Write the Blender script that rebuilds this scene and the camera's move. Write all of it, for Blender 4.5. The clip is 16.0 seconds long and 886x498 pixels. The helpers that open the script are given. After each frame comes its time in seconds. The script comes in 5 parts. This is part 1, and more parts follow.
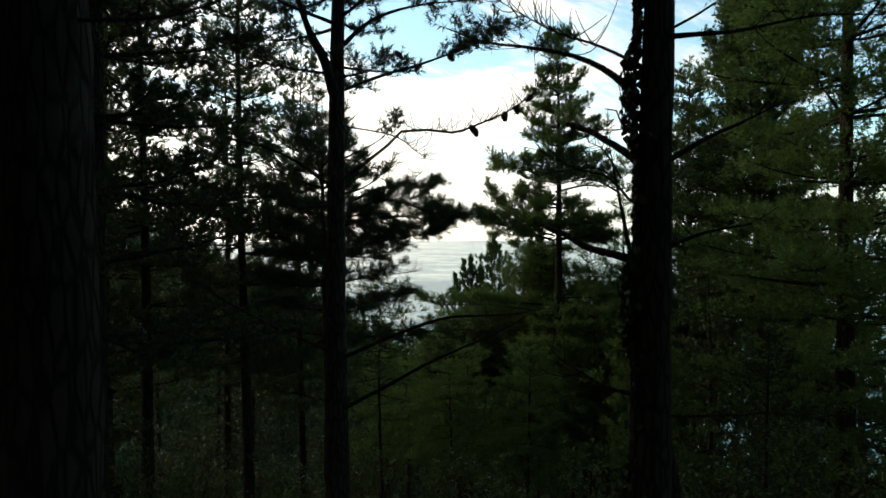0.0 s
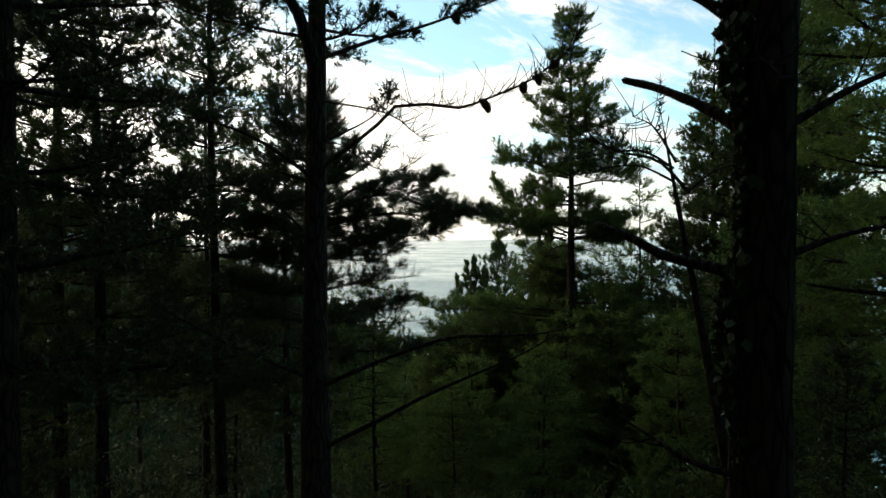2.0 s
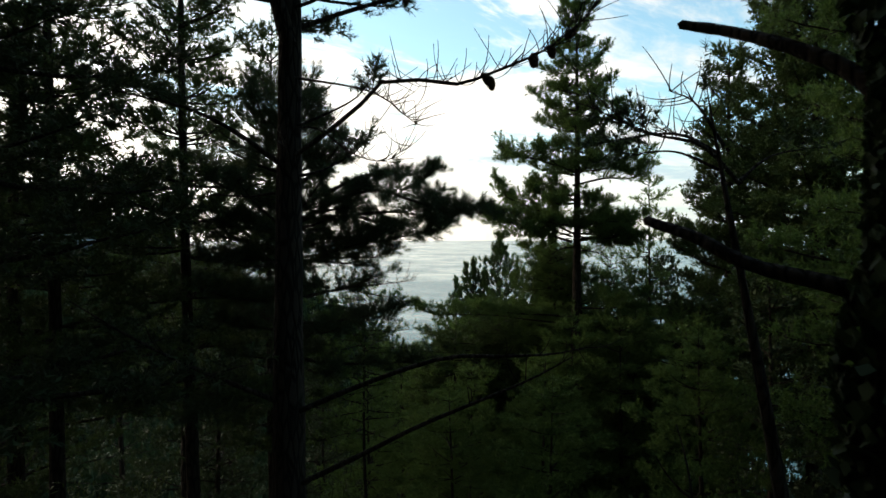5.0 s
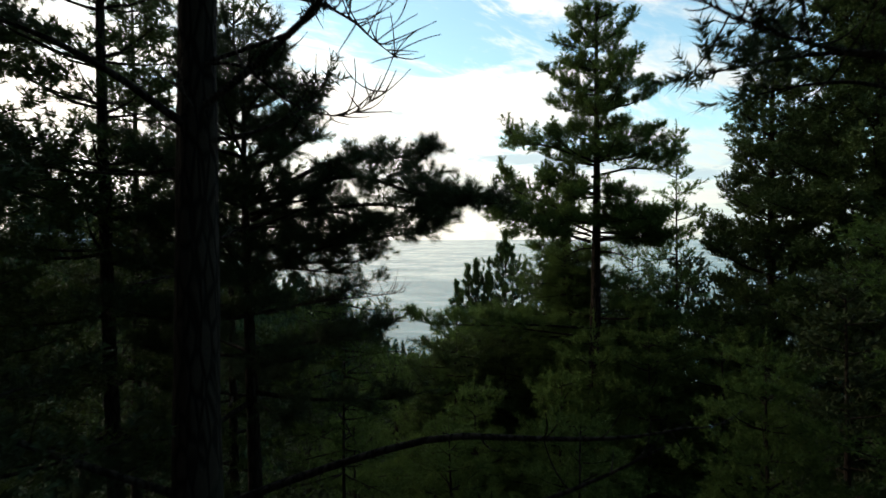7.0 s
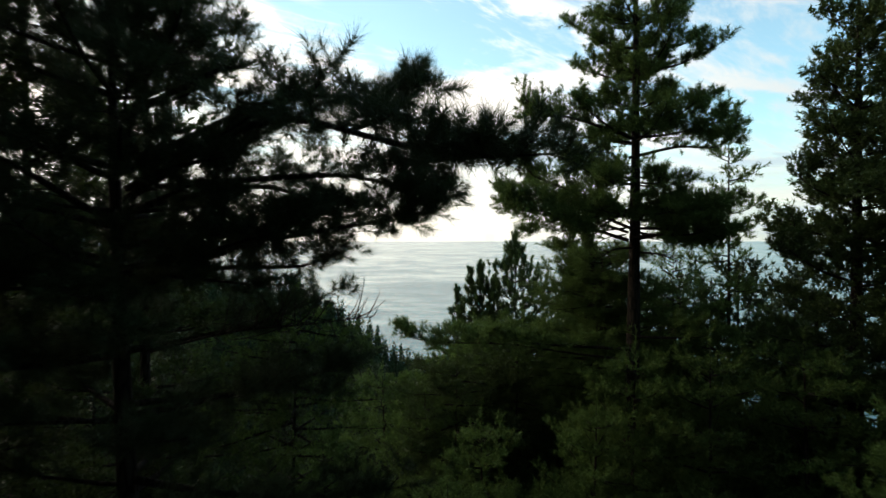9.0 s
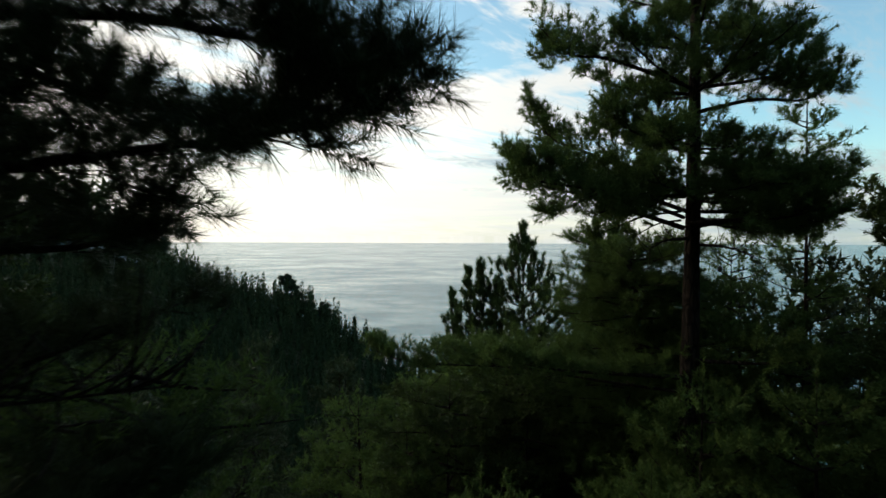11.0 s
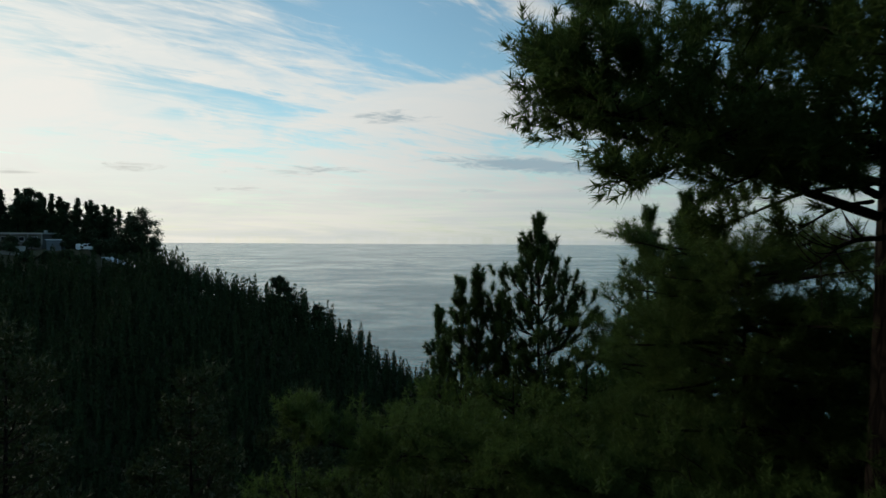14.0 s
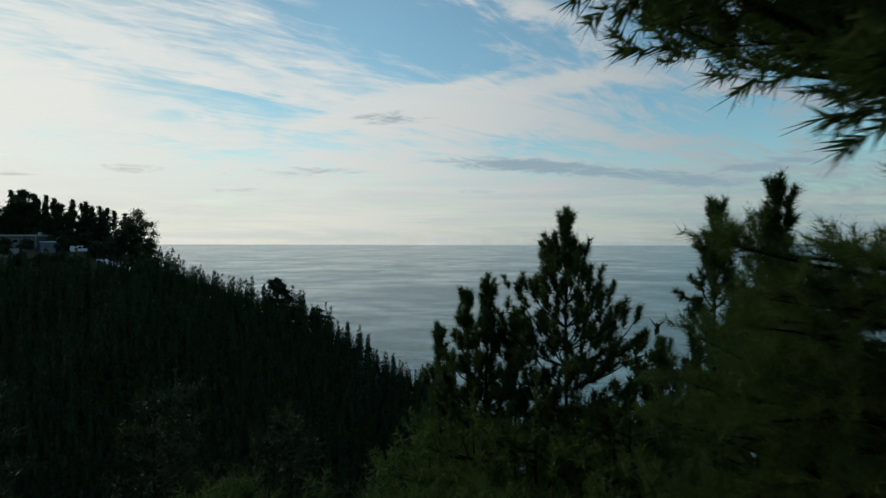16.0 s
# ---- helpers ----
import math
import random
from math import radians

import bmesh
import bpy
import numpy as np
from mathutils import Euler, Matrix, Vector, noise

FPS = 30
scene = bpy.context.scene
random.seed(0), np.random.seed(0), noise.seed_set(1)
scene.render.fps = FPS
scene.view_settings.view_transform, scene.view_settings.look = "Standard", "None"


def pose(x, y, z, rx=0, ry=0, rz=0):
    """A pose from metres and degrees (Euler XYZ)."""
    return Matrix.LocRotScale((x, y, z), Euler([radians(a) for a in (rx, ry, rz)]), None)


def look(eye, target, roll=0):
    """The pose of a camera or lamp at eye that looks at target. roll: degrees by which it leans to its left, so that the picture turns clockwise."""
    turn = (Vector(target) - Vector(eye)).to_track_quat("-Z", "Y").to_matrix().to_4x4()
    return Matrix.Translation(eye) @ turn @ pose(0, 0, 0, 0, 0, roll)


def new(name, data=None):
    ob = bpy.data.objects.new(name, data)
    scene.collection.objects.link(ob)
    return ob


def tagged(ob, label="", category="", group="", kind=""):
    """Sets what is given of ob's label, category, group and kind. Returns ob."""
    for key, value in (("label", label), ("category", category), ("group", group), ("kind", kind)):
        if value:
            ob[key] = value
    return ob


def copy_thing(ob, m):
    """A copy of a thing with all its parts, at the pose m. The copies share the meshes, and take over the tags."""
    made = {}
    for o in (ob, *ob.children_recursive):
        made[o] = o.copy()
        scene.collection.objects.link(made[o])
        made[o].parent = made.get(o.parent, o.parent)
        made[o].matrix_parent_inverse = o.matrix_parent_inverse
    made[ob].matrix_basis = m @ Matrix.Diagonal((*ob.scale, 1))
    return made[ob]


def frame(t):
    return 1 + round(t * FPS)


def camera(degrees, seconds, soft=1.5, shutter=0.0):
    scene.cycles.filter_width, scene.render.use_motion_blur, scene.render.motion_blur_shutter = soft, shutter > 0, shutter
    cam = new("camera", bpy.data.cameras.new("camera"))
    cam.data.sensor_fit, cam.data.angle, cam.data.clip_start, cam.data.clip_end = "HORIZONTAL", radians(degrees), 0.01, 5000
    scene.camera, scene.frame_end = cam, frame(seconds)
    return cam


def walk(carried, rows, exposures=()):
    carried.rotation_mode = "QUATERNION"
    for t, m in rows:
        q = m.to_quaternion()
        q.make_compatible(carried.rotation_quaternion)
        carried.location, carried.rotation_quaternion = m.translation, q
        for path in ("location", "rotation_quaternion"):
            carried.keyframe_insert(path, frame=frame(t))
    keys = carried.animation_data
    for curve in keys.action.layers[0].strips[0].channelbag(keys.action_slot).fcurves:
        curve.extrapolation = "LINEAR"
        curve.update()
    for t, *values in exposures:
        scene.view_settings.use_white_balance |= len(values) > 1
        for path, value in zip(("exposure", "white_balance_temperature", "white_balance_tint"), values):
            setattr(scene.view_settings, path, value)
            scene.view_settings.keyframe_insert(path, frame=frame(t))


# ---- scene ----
cam = camera(75.2, 16.0, shutter=0.5)
METRES, EYE, TILT, LEAN, TURN = 20.0, 60.0, -1.5, 0.25, 0.0
ROWS = [
    (0.0, 0.0, 0.0, 0.0, 0.0, 0.0, -0.0),
    (0.5, -0.0013, 0.0245, 0.0002, 0.01, -0.04, -0.03),
    (1.0, -0.0025, 0.0492, 0.0005, 0.03, -0.09, -0.01),
    (1.5, -0.0023, 0.073, 0.0015, 0.04, -0.1, -0.04),
    (2.0, -0.0021, 0.0929, 0.0029, 0.05, -0.09, -0.06),
    (2.5, -0.0008, 0.1015, 0.0031, 0.05, -0.1, -0.06),
    (3.0, 0.0, 0.1061, 0.0031, 0.03, -0.06, -0.08),
    (3.5, 0.0005, 0.1116, 0.003, 0.01, -0.0, -0.1),
    (6.0, 0.0002, 0.2084, 0.0056, -0.02, -0.06, -0.13),
    (6.5, 0.0002, 0.2437, 0.0066, -0.03, -0.12, -0.08),
    (7.0, 0.0023, 0.2821, 0.007, 0.0, -0.09, -0.12),
    (7.5, 0.003, 0.3233, 0.0067, -0.04, -0.05, -0.17),
    (8.0, 0.0033, 0.3655, 0.0052, -0.02, -0.01, -0.21),
    (8.5, 0.0023, 0.4105, 0.0037, -0.04, 0.02, -0.2),
    (9.0, 0.0042, 0.458, 0.0045, -0.05, 0.06, -0.25),
    (11.5, 0.0173, 0.6808, -0.0053, -0.16, 0.24, -0.53),
    (12.0, 0.0196, 0.723, -0.0041, -0.18, 0.22, -0.57),
    (12.5, 0.0213, 0.7641, -0.0042, -0.22, 0.22, -0.59),
    (13.0, 0.0239, 0.8044, -0.0037, -0.24, 0.24, -0.51),
    (13.5, 0.0271, 0.8426, -0.0021, -0.25, 0.28, -0.51),
    (14.0, 0.0322, 0.8773, -0.0005, -0.29, 0.34, -0.53),
    (14.5, 0.0365, 0.9089, 0.0004, -0.3, 0.38, -0.45),
    (15.0, 0.039, 0.9385, 0.0018, -0.31, 0.39, -0.4),
    (15.5, 0.0384, 0.9684, 0.0032, -0.32, 0.39, -0.39),
    (16.0, 0.0319, 0.9968, 0.0041, -0.32, 0.42, -0.36),
]
EXPOSURES = [(0.0, 1.3, 7700, 14), (3.5, 1.25, 7550, 14), (7.0, 1.17, 7500, 15), (9.0, 1.2, 7500, 15), (11.5, 0.62, 7000, 13), (12.5, 0.3, 6800, 12), (14.0, 0.1, 6700, 11), (16.0, 0.0, 6550, 10)]
walk(cam, [(t, pose(0, 0, EYE, TILT, LEAN, TURN) @ pose(METRES * x, METRES * y, METRES * z, 90 + pitch, roll, yaw)) for t, x, y, z, yaw, pitch, roll in ROWS], EXPOSURES)

# ---- sky and sun ----
SUN_AZ, SUN_EL = -64.0, 18.0          # degrees from straight ahead (+y) towards +x, and above the horizon


class Nodes:
    """Short hand for building node trees."""

    def __init__(self, tree):
        self.tree = tree
        tree.nodes.clear()

    def add(self, kind, **values):
        n = self.tree.nodes.new(kind)
        for key, value in values.items():
            setattr(n, key, value)
        return n

    def put(self, socket, value):
        if isinstance(value, bpy.types.NodeSocket):
            self.tree.links.new(value, socket)
        else:
            socket.default_value = value

    def math(self, op, a, b=0.0, c=0.0, clamp=False):
        n = self.add("ShaderNodeMath", operation=op, use_clamp=clamp)
        for s, v in zip(n.inputs, (a, b, c)):
            self.put(s, v)
        return n.outputs[0]

    def smooth(self, v, lo, hi, a=0.0, b=1.0):
        n = self.add("ShaderNodeMapRange", interpolation_type="SMOOTHSTEP")
        for s, x in zip(n.inputs, (v, lo, hi, a, b)):
            self.put(s, x)
        return n.outputs[0]

    def mix(self, f, a, b, blend="MIX"):
        n = self.add("ShaderNodeMix", data_type="RGBA", blend_type=blend)
        self.put(n.inputs[0], f)
        self.put(n.inputs[6], a)
        self.put(n.inputs[7], b)
        return n.outputs[2]

    def noise(self, vector, scale, detail=3.0, rough=0.5, distortion=0.0):
        n = self.add("ShaderNodeTexNoise")
        if vector is not None:
            self.put(n.inputs["Vector"], vector)
        for k, v in (("Scale", scale), ("Detail", detail), ("Roughness", rough), ("Distortion", distortion)):
            self.put(n.inputs[k], v)
        return n.outputs[0]

    def vec(self, x, y, z=0.0):
        n = self.add("ShaderNodeCombineXYZ")
        for s, v in zip(n.inputs, (x, y, z)):
            self.put(s, v)
        return n.outputs[0]

    def blob(self, u, v, cu, cv, su, sv, turn=0.0):
        """A soft round patch, 1 in its middle."""
        c, s = math.cos(radians(turn)), math.sin(radians(turn))
        du, dv = self.math("SUBTRACT", u, cu), self.math("SUBTRACT", v, cv)
        a = self.math("MULTIPLY_ADD", du, c / su, self.math("MULTIPLY", dv, s / su))
        b = self.math("MULTIPLY_ADD", du, -s / sv, self.math("MULTIPLY", dv, c / sv))
        r = self.math("ADD", self.math("MULTIPLY", a, a), self.math("MULTIPLY", b, b))
        return self.math("POWER", 2.718, self.math("MULTIPLY", r, -1.0))


def build_sky():
    world = bpy.data.worlds.new("sky")
    scene.world = world
    world.use_nodes = True
    n = Nodes(world.node_tree)
    sky = n.add("ShaderNodeTexSky", sky_type="NISHITA", sun_disc=False, sun_elevation=radians(SUN_EL), sun_rotation=radians(SUN_AZ), altitude=60.0, air_density=1.0, dust_density=1.0, ozone_density=2.0)
    way = n.add("ShaderNodeTexCoord").outputs["Generated"]
    sep = n.add("ShaderNodeSeparateXYZ")
    n.put(sep.inputs[0], way)
    x, y, z = sep.outputs
    el = n.math("ARCSINE", z)
    # forward-facing plane coordinates: u to the side, v above the horizon
    ahead = n.math("MAXIMUM", y, 0.3)
    u, v = n.math("DIVIDE", x, ahead), n.math("DIVIDE", z, ahead)
    # high thin cloud on a flat layer, drawn out along one direction
    lift = n.math("ADD", n.math("MAXIMUM", z, 0.0), 0.11)
    px, py = n.math("DIVIDE", x, lift), n.math("DIVIDE", y, lift)
    turn = radians(-38)
    a = n.math("MULTIPLY_ADD", px, math.cos(turn), n.math("MULTIPLY", py, -math.sin(turn)))
    b = n.math("MULTIPLY_ADD", px, math.sin(turn), n.math("MULTIPLY", py, math.cos(turn)))
    streak = n.noise(n.vec(n.math("MULTIPLY", a, 0.85), n.math("MULTIPLY", b, 1.35)), 1.0, 10.0, 0.64, 1.5)
    broad = n.noise(n.vec(a, b, 4.0), 0.45, 4.0, 0.5, 0.4)
    # ragged cloud nearer the sea, and fine fibres
    rag = n.noise(n.vec(n.math("MULTIPLY", u, 4.2), n.math("MULTIPLY", v, 15.0), 1.7), 1.0, 9.0, 0.64, 0.9)
    fibre = n.noise(n.vec(n.math("MULTIPLY", a, 1.3), n.math("MULTIPLY", b, 4.2), 9.0), 1.0, 7.0, 0.62, 1.8)
    # ragged edges for the larger streaks
    wu = n.math("MULTIPLY_ADD", n.math("SUBTRACT", fibre, 0.5), 0.10, n.math("MULTIPLY_ADD", n.math("SUBTRACT", streak, 0.5), 0.12, u))
    wv = n.math("MULTIPLY_ADD", n.math("SUBTRACT", fibre, 0.5), 0.03, n.math("MULTIPLY_ADD", n.math("SUBTRACT", rag, 0.5), 0.03, v))
    cover = n.math("MULTIPLY_ADD", u, -0.22, 0.44)
    for amount, cu, cv, su, sv, tilt in (
        (-0.75, -0.03, 0.370, 0.23, 0.085, -12), (-0.24, -0.28, 0.237, 0.14, 0.020, -4), (-0.22, -0.53, 0.250, 0.06, 0.016, 0),
        (-0.20, 0.50, 0.200, 0.22, 0.045, 0), (-0.25, 0.46, 0.350, 0.20, 0.055, -10),
        (0.62, 0.173, 0.385, 0.12, 0.022, -20), (0.66, 0.190, 0.268, 0.23, 0.018, 11), (0.45, 0.045, 0.212, 0.17, 0.045, 0),
        (0.45, 0.260, 0.192, 0.10, 0.013, -17), (0.55, 0.540, 0.255, 0.18, 0.014, -6), (0.35, 0.41, 0.170, 0.10, 0.010, 10), (0.55, -0.02, 0.252, 0.20, 0.010, 14), (0.5, -0.45, 0.300, 0.34, 0.016, -17), (0.4, -0.60, 0.205, 0.30, 0.012, -9),
        (0.35, 0.10, 0.080, 1.50, 0.070, 0), (0.6, -0.85, 0.22, 0.22, 0.10, 0),
    ):
        cover = n.math("MULTIPLY_ADD", n.blob(wu, wv, cu, cv, su, sv, tilt), amount, cover)
    cover = n.math("SUBTRACT", cover, n.smooth(el, 0.45, 0.9, 0.0, 0.55))
    cover = n.math("SUBTRACT", cover, n.smooth(y, 0.25, -0.4, 0.0, 0.45))
    field = n.math("ADD", n.math("MULTIPLY_ADD", n.math("SUBTRACT", streak, 0.5), 1.7, cover), n.math("MULTIPLY", n.math("SUBTRACT", broad, 0.5), 0.5))
    field = n.math("ADD", field, n.math("MULTIPLY", n.math("SUBTRACT", fibre, 0.5), 1.7))
    thread = n.noise(n.vec(n.math("MULTIPLY", a, 1.1), n.math("MULTIPLY", b, 2.9), 21.0), 1.0, 5.0, 0.55, 2.6)
    thread = n.math("POWER", n.math("SUBTRACT", 1.0, n.math("ABSOLUTE", n.math("MULTIPLY_ADD", thread, 2.0, -1.0))), 7.0)
    field = n.math("ADD", field, n.math("MULTIPLY_ADD", thread, 0.2, -0.05))
    mask = n.smooth(field, 0.04, 0.90, 0.08, 1.0)
    haze = n.smooth(el, 0.15, 0.0)
    # brightness falls off away from the veiled sun
    sx, sy, sz = (math.sin(radians(SUN_AZ)) * math.cos(radians(SUN_EL)), math.cos(radians(SUN_AZ)) * math.cos(radians(SUN_EL)), math.sin(radians(SUN_EL)))
    near = n.math("ADD", n.math("MULTIPLY", x, sx), n.math("MULTIPLY_ADD", y, sy, n.math("MULTIPLY", z, sz)))
    glow = n.smooth(near, -0.3, 1.0)
    mask = n.math("MAXIMUM", mask, n.smooth(near, 0.70, 0.97, 0.0, 0.65))
    blue = n.mix(1.0, sky.outputs[0], (SKY_GAIN * 1.06, SKY_GAIN * 1.50, SKY_GAIN * 1.42, 1), "MULTIPLY")
    veil = n.smooth(near, 0.55, 0.95, 1.0, 0.62)
    blue = n.mix(1.0, blue, n.vec(veil, veil, veil), "MULTIPLY")
    white = n.mix(glow, (0.27, 0.34, 0.39, 1), (0.80, 0.81, 0.77, 1))
    band = n.noise(n.vec(n.math("MULTIPLY", u, 2.4), n.math("MULTIPLY", v, 36.0), 3.1), 1.0, 8.0, 0.62, 0.8)
    mist = n.mix(n.smooth(band, 0.36, 0.64), n.mix(glow, (0.22, 0.32, 0.38, 1), (0.68, 0.70, 0.66, 1)), n.mix(glow, (0.38, 0.44, 0.43, 1), (0.83, 0.81, 0.73, 1)))
    white = n.mix(n.smooth(rag, 0.35, 0.65, 0.35, 0.0), white, n.mix(0.5, blue, white))
    out = n.mix(mask, blue, white)
    out = n.mix(n.math("MULTIPLY", haze, n.math("MULTIPLY_ADD", rag, 0.9, 0.3), clamp=True), out, mist)
    # low grey clouds above the sea
    low = n.noise(n.vec(n.math("MULTIPLY", u, 11.0), n.math("MULTIPLY", v, 62.0), 7.3), 1.0, 9.0, 0.68, 1.0)
    belt = 0.0
    for amount, cu, cv, su, sv, tilt in (
        (1.0, 0.20, 0.122, 0.19, 0.013, -3), (0.9, 0.45, 0.098, 0.11, 0.013, -4), (0.95, 0.55, 0.124, 0.06, 0.009, 0), (0.65, -0.53, 0.120, 0.07, 0.010, 0),
        (0.65, -0.25, 0.113, 0.12, 0.009, 0), (0.6, -0.36, 0.083, 0.05, 0.006, 0), (0.9, 0.62, 0.138, 0.05, 0.006, -2), (0.75, -0.085, 0.207, 0.09, 0.014, 0), (0.6, -0.75, 0.112, 0.06, 0.008, 0), (0.5, 0.06, 0.082, 0.05, 0.006, 0),
    ):
        belt = n.math("MULTIPLY_ADD", n.blob(u, v, cu, cv, su, sv, tilt), amount, belt)
    grey = n.smooth(n.math("MULTIPLY_ADD", n.math("SUBTRACT", low, 0.5), 2.4, belt), 0.30, 0.85)
    grey = n.math("MULTIPLY", grey, n.smooth(belt, 0.08, 0.3))
    out = n.mix(n.math("MULTIPLY", grey, 0.85), out, n.mix(n.smooth(u, 0.1, -0.5), (0.25, 0.36, 0.43, 1), (0.52, 0.54, 0.51, 1)))
    back = n.add("ShaderNodeBackground")
    n.put(back.inputs[0], out)
    back.inputs[1].default_value = 1.0
    n.put(n.add("ShaderNodeOutputWorld").inputs[0], back.outputs[0])


SKY_GAIN = 0.10
build_sky()
sun = new("sun", bpy.data.lights.new("sun", "SUN"))
sun.data.energy, sun.data.angle, sun.data.color = 0.5, radians(14), (1.0, 0.93, 0.82)
sun.matrix_world = look((0, 0, 0), (-math.sin(radians(SUN_AZ)) * math.cos(radians(SUN_EL)), -math.cos(radians(SUN_AZ)) * math.cos(radians(SUN_EL)), -math.sin(radians(SUN_EL))))


# ---- materials ----
def material(name, build):
    m = bpy.data.materials.new(name)
    m.use_nodes = True
    n = Nodes(m.node_tree)
    shader = n.add("ShaderNodeBsdfPrincipled")
    surface = build(n, shader) or shader.outputs[0]
    n.put(n.add("ShaderNodeOutputMaterial").inputs[0], surface)
    return m


def leafy(dark, light, rough=0.55, through_light=0.25, spot=None):
    def build(n, s):
        geo = n.add("ShaderNodeNewGeometry")
        obj = n.add("ShaderNodeObjectInfo")
        place = n.noise(geo.outputs["Position"], 0.9, 2.0)
        f = n.math("ADD", n.math("MULTIPLY", geo.outputs["Random Per Island"], 0.5), n.math("MULTIPLY_ADD", place, 0.9, -0.22), clamp=True)
        colour = n.mix(f, (*dark, 1), (*light, 1))
        colour = n.mix(n.math("MULTIPLY", obj.outputs["Random"], 0.35), colour, (dark[0] * 1.3, dark[1], dark[2], 1))
        if spot:
            colour = n.mix(n.smooth(n.math("ADD", geo.outputs["Random Per Island"], place), 1.30, 1.42), colour, (*spot, 1))
        n.put(s.inputs["Base Color"], colour)
        s.inputs["Roughness"].default_value = rough
        s.inputs["Specular IOR Level"].default_value = 0.15
        t = n.add("ShaderNodeBsdfTranslucent")
        n.put(t.inputs[0], colour)
        m = n.add("ShaderNodeMixShader")
        m.inputs[0].default_value = through_light
        n.put(m.inputs[1], s.outputs[0])
        n.put(m.inputs[2], t.outputs[0])
        return m.outputs[0]
    return build


def bark(dark, light, scale=9.0):
    def build(n, s):
        co = n.add("ShaderNodeTexCoord").outputs["Object"]
        mp = n.add("ShaderNodeMapping")
        mp.inputs["Scale"].default_value = (1, 1, 0.22)
        n.put(mp.inputs[0], co)
        v = n.add("ShaderNodeTexVoronoi", feature="DISTANCE_TO_EDGE")
        n.put(v.inputs["Vector"], mp.outputs[0])
        v.inputs["Scale"].default_value = scale * 1.6
        fine = n.noise(co, scale * 5, 6.0, 0.65)
        lichen = n.noise(co, 1.7, 4.0)
        plate = n.smooth(v.outputs[0], 0.0, 0.22)
        colour = n.mix(plate, (*[c * 0.5 for c in dark], 1), n.mix(fine, (*dark, 1), (*light, 1)))
        colour = n.mix(n.smooth(lichen, 0.58, 0.72, 0.0, 0.35), colour, (0.055, 0.06, 0.042, 1))
        n.put(s.inputs["Base Color"], colour)
        s.inputs["Roughness"].default_value = 0.95
        s.inputs["Specular IOR Level"].default_value = 0.12
        b = n.add("ShaderNodeBump")
        b.inputs["Strength"].default_value = 0.9
        b.inputs["Distance"].default_value = 0.02
        n.put(b.inputs["Height"], n.math("MULTIPLY_ADD", fine, 0.35, plate))
        n.put(s.inputs["Normal"], b.outputs[0])
    return build


def sea_surface(n, s):
    co = n.add("ShaderNodeNewGeometry").outputs["Position"]
    sep = n.add("ShaderNodeSeparateXYZ")
    n.put(sep.inputs[0], co)
    x, y, _ = sep.outputs
    slick = n.noise(n.vec(n.math("MULTIPLY", x, 0.0048), n.math("MULTIPLY", y, 0.0085)), 1.0, 9.0, 0.66, 1.4)
    ruffle = n.noise(n.vec(n.math("MULTIPLY", x, 0.016), n.math("MULTIPLY", y, 0.075), 3.0), 1.0, 8.0, 0.7, 0.8)
    calm = n.smooth(n.math("MULTIPLY_ADD", n.math("SUBTRACT", ruffle, 0.5), 0.8, slick), 0.38, 0.66)
    swell = n.noise(n.vec(n.math("MULTIPLY", x, 0.030), n.math("MULTIPLY", y, 0.10)), 1.0, 3.0, 0.55, 0.4)
    wave = n.noise(n.vec(n.math("MULTIPLY", x, 0.07), n.math("MULTIPLY", y, 0.24), 5.0), 1.0, 4.0, 0.6, 0.5)
    chop = n.noise(n.vec(n.math("MULTIPLY", x, 0.22), n.math("MULTIPLY", y, 0.6), 2.0), 1.0, 6.0, 0.68)
    height = n.math("ADD", n.math("MULTIPLY_ADD", swell, 0.9, n.math("MULTIPLY", wave, 0.8)), n.math("MULTIPLY", chop, n.math("MULTIPLY_ADD", calm, -0.45, 0.6)))
    b = n.add("ShaderNodeBump")
    b.inputs["Strength"].default_value = 1.0
    n.put(b.inputs["Distance"], n.math("MULTIPLY_ADD", calm, -0.35, 0.8))
    n.put(b.inputs["Height"], height)
    n.put(s.inputs["Normal"], b.outputs[0])
    # Paler base where calm: the brighter reflection of slicks is painted in.
    n.put(s.inputs["Base Color"], n.mix(calm, (0.024, 0.135, 0.148, 1), (0.065, 0.225, 0.232, 1)))
    n.put(s.inputs["Roughness"], n.math("MULTIPLY_ADD", calm, -0.11, 0.23))
    s.inputs["IOR"].default_value = 1.333


def soil(n, s):
    co = n.add("ShaderNodeNewGeometry").outputs["Position"]
    big, fine = n.noise(co, 0.15, 4.0), n.noise(co, 6.0, 8.0, 0.7)
    colour = n.mix(big, (0.035, 0.040, 0.018, 1), (0.085, 0.060, 0.034, 1))
    colour = n.mix(n.smooth(fine, 0.45, 0.7), colour, (0.05, 0.075, 0.022, 1))
    n.put(s.inputs["Base Color"], colour)
    s.inputs["Roughness"].default_value = 0.95
    b = n.add("ShaderNodeBump")
    b.inputs["Distance"].default_value = 0.12
    n.put(b.inputs["Height"], fine)
    n.put(s.inputs["Normal"], b.outputs[0])


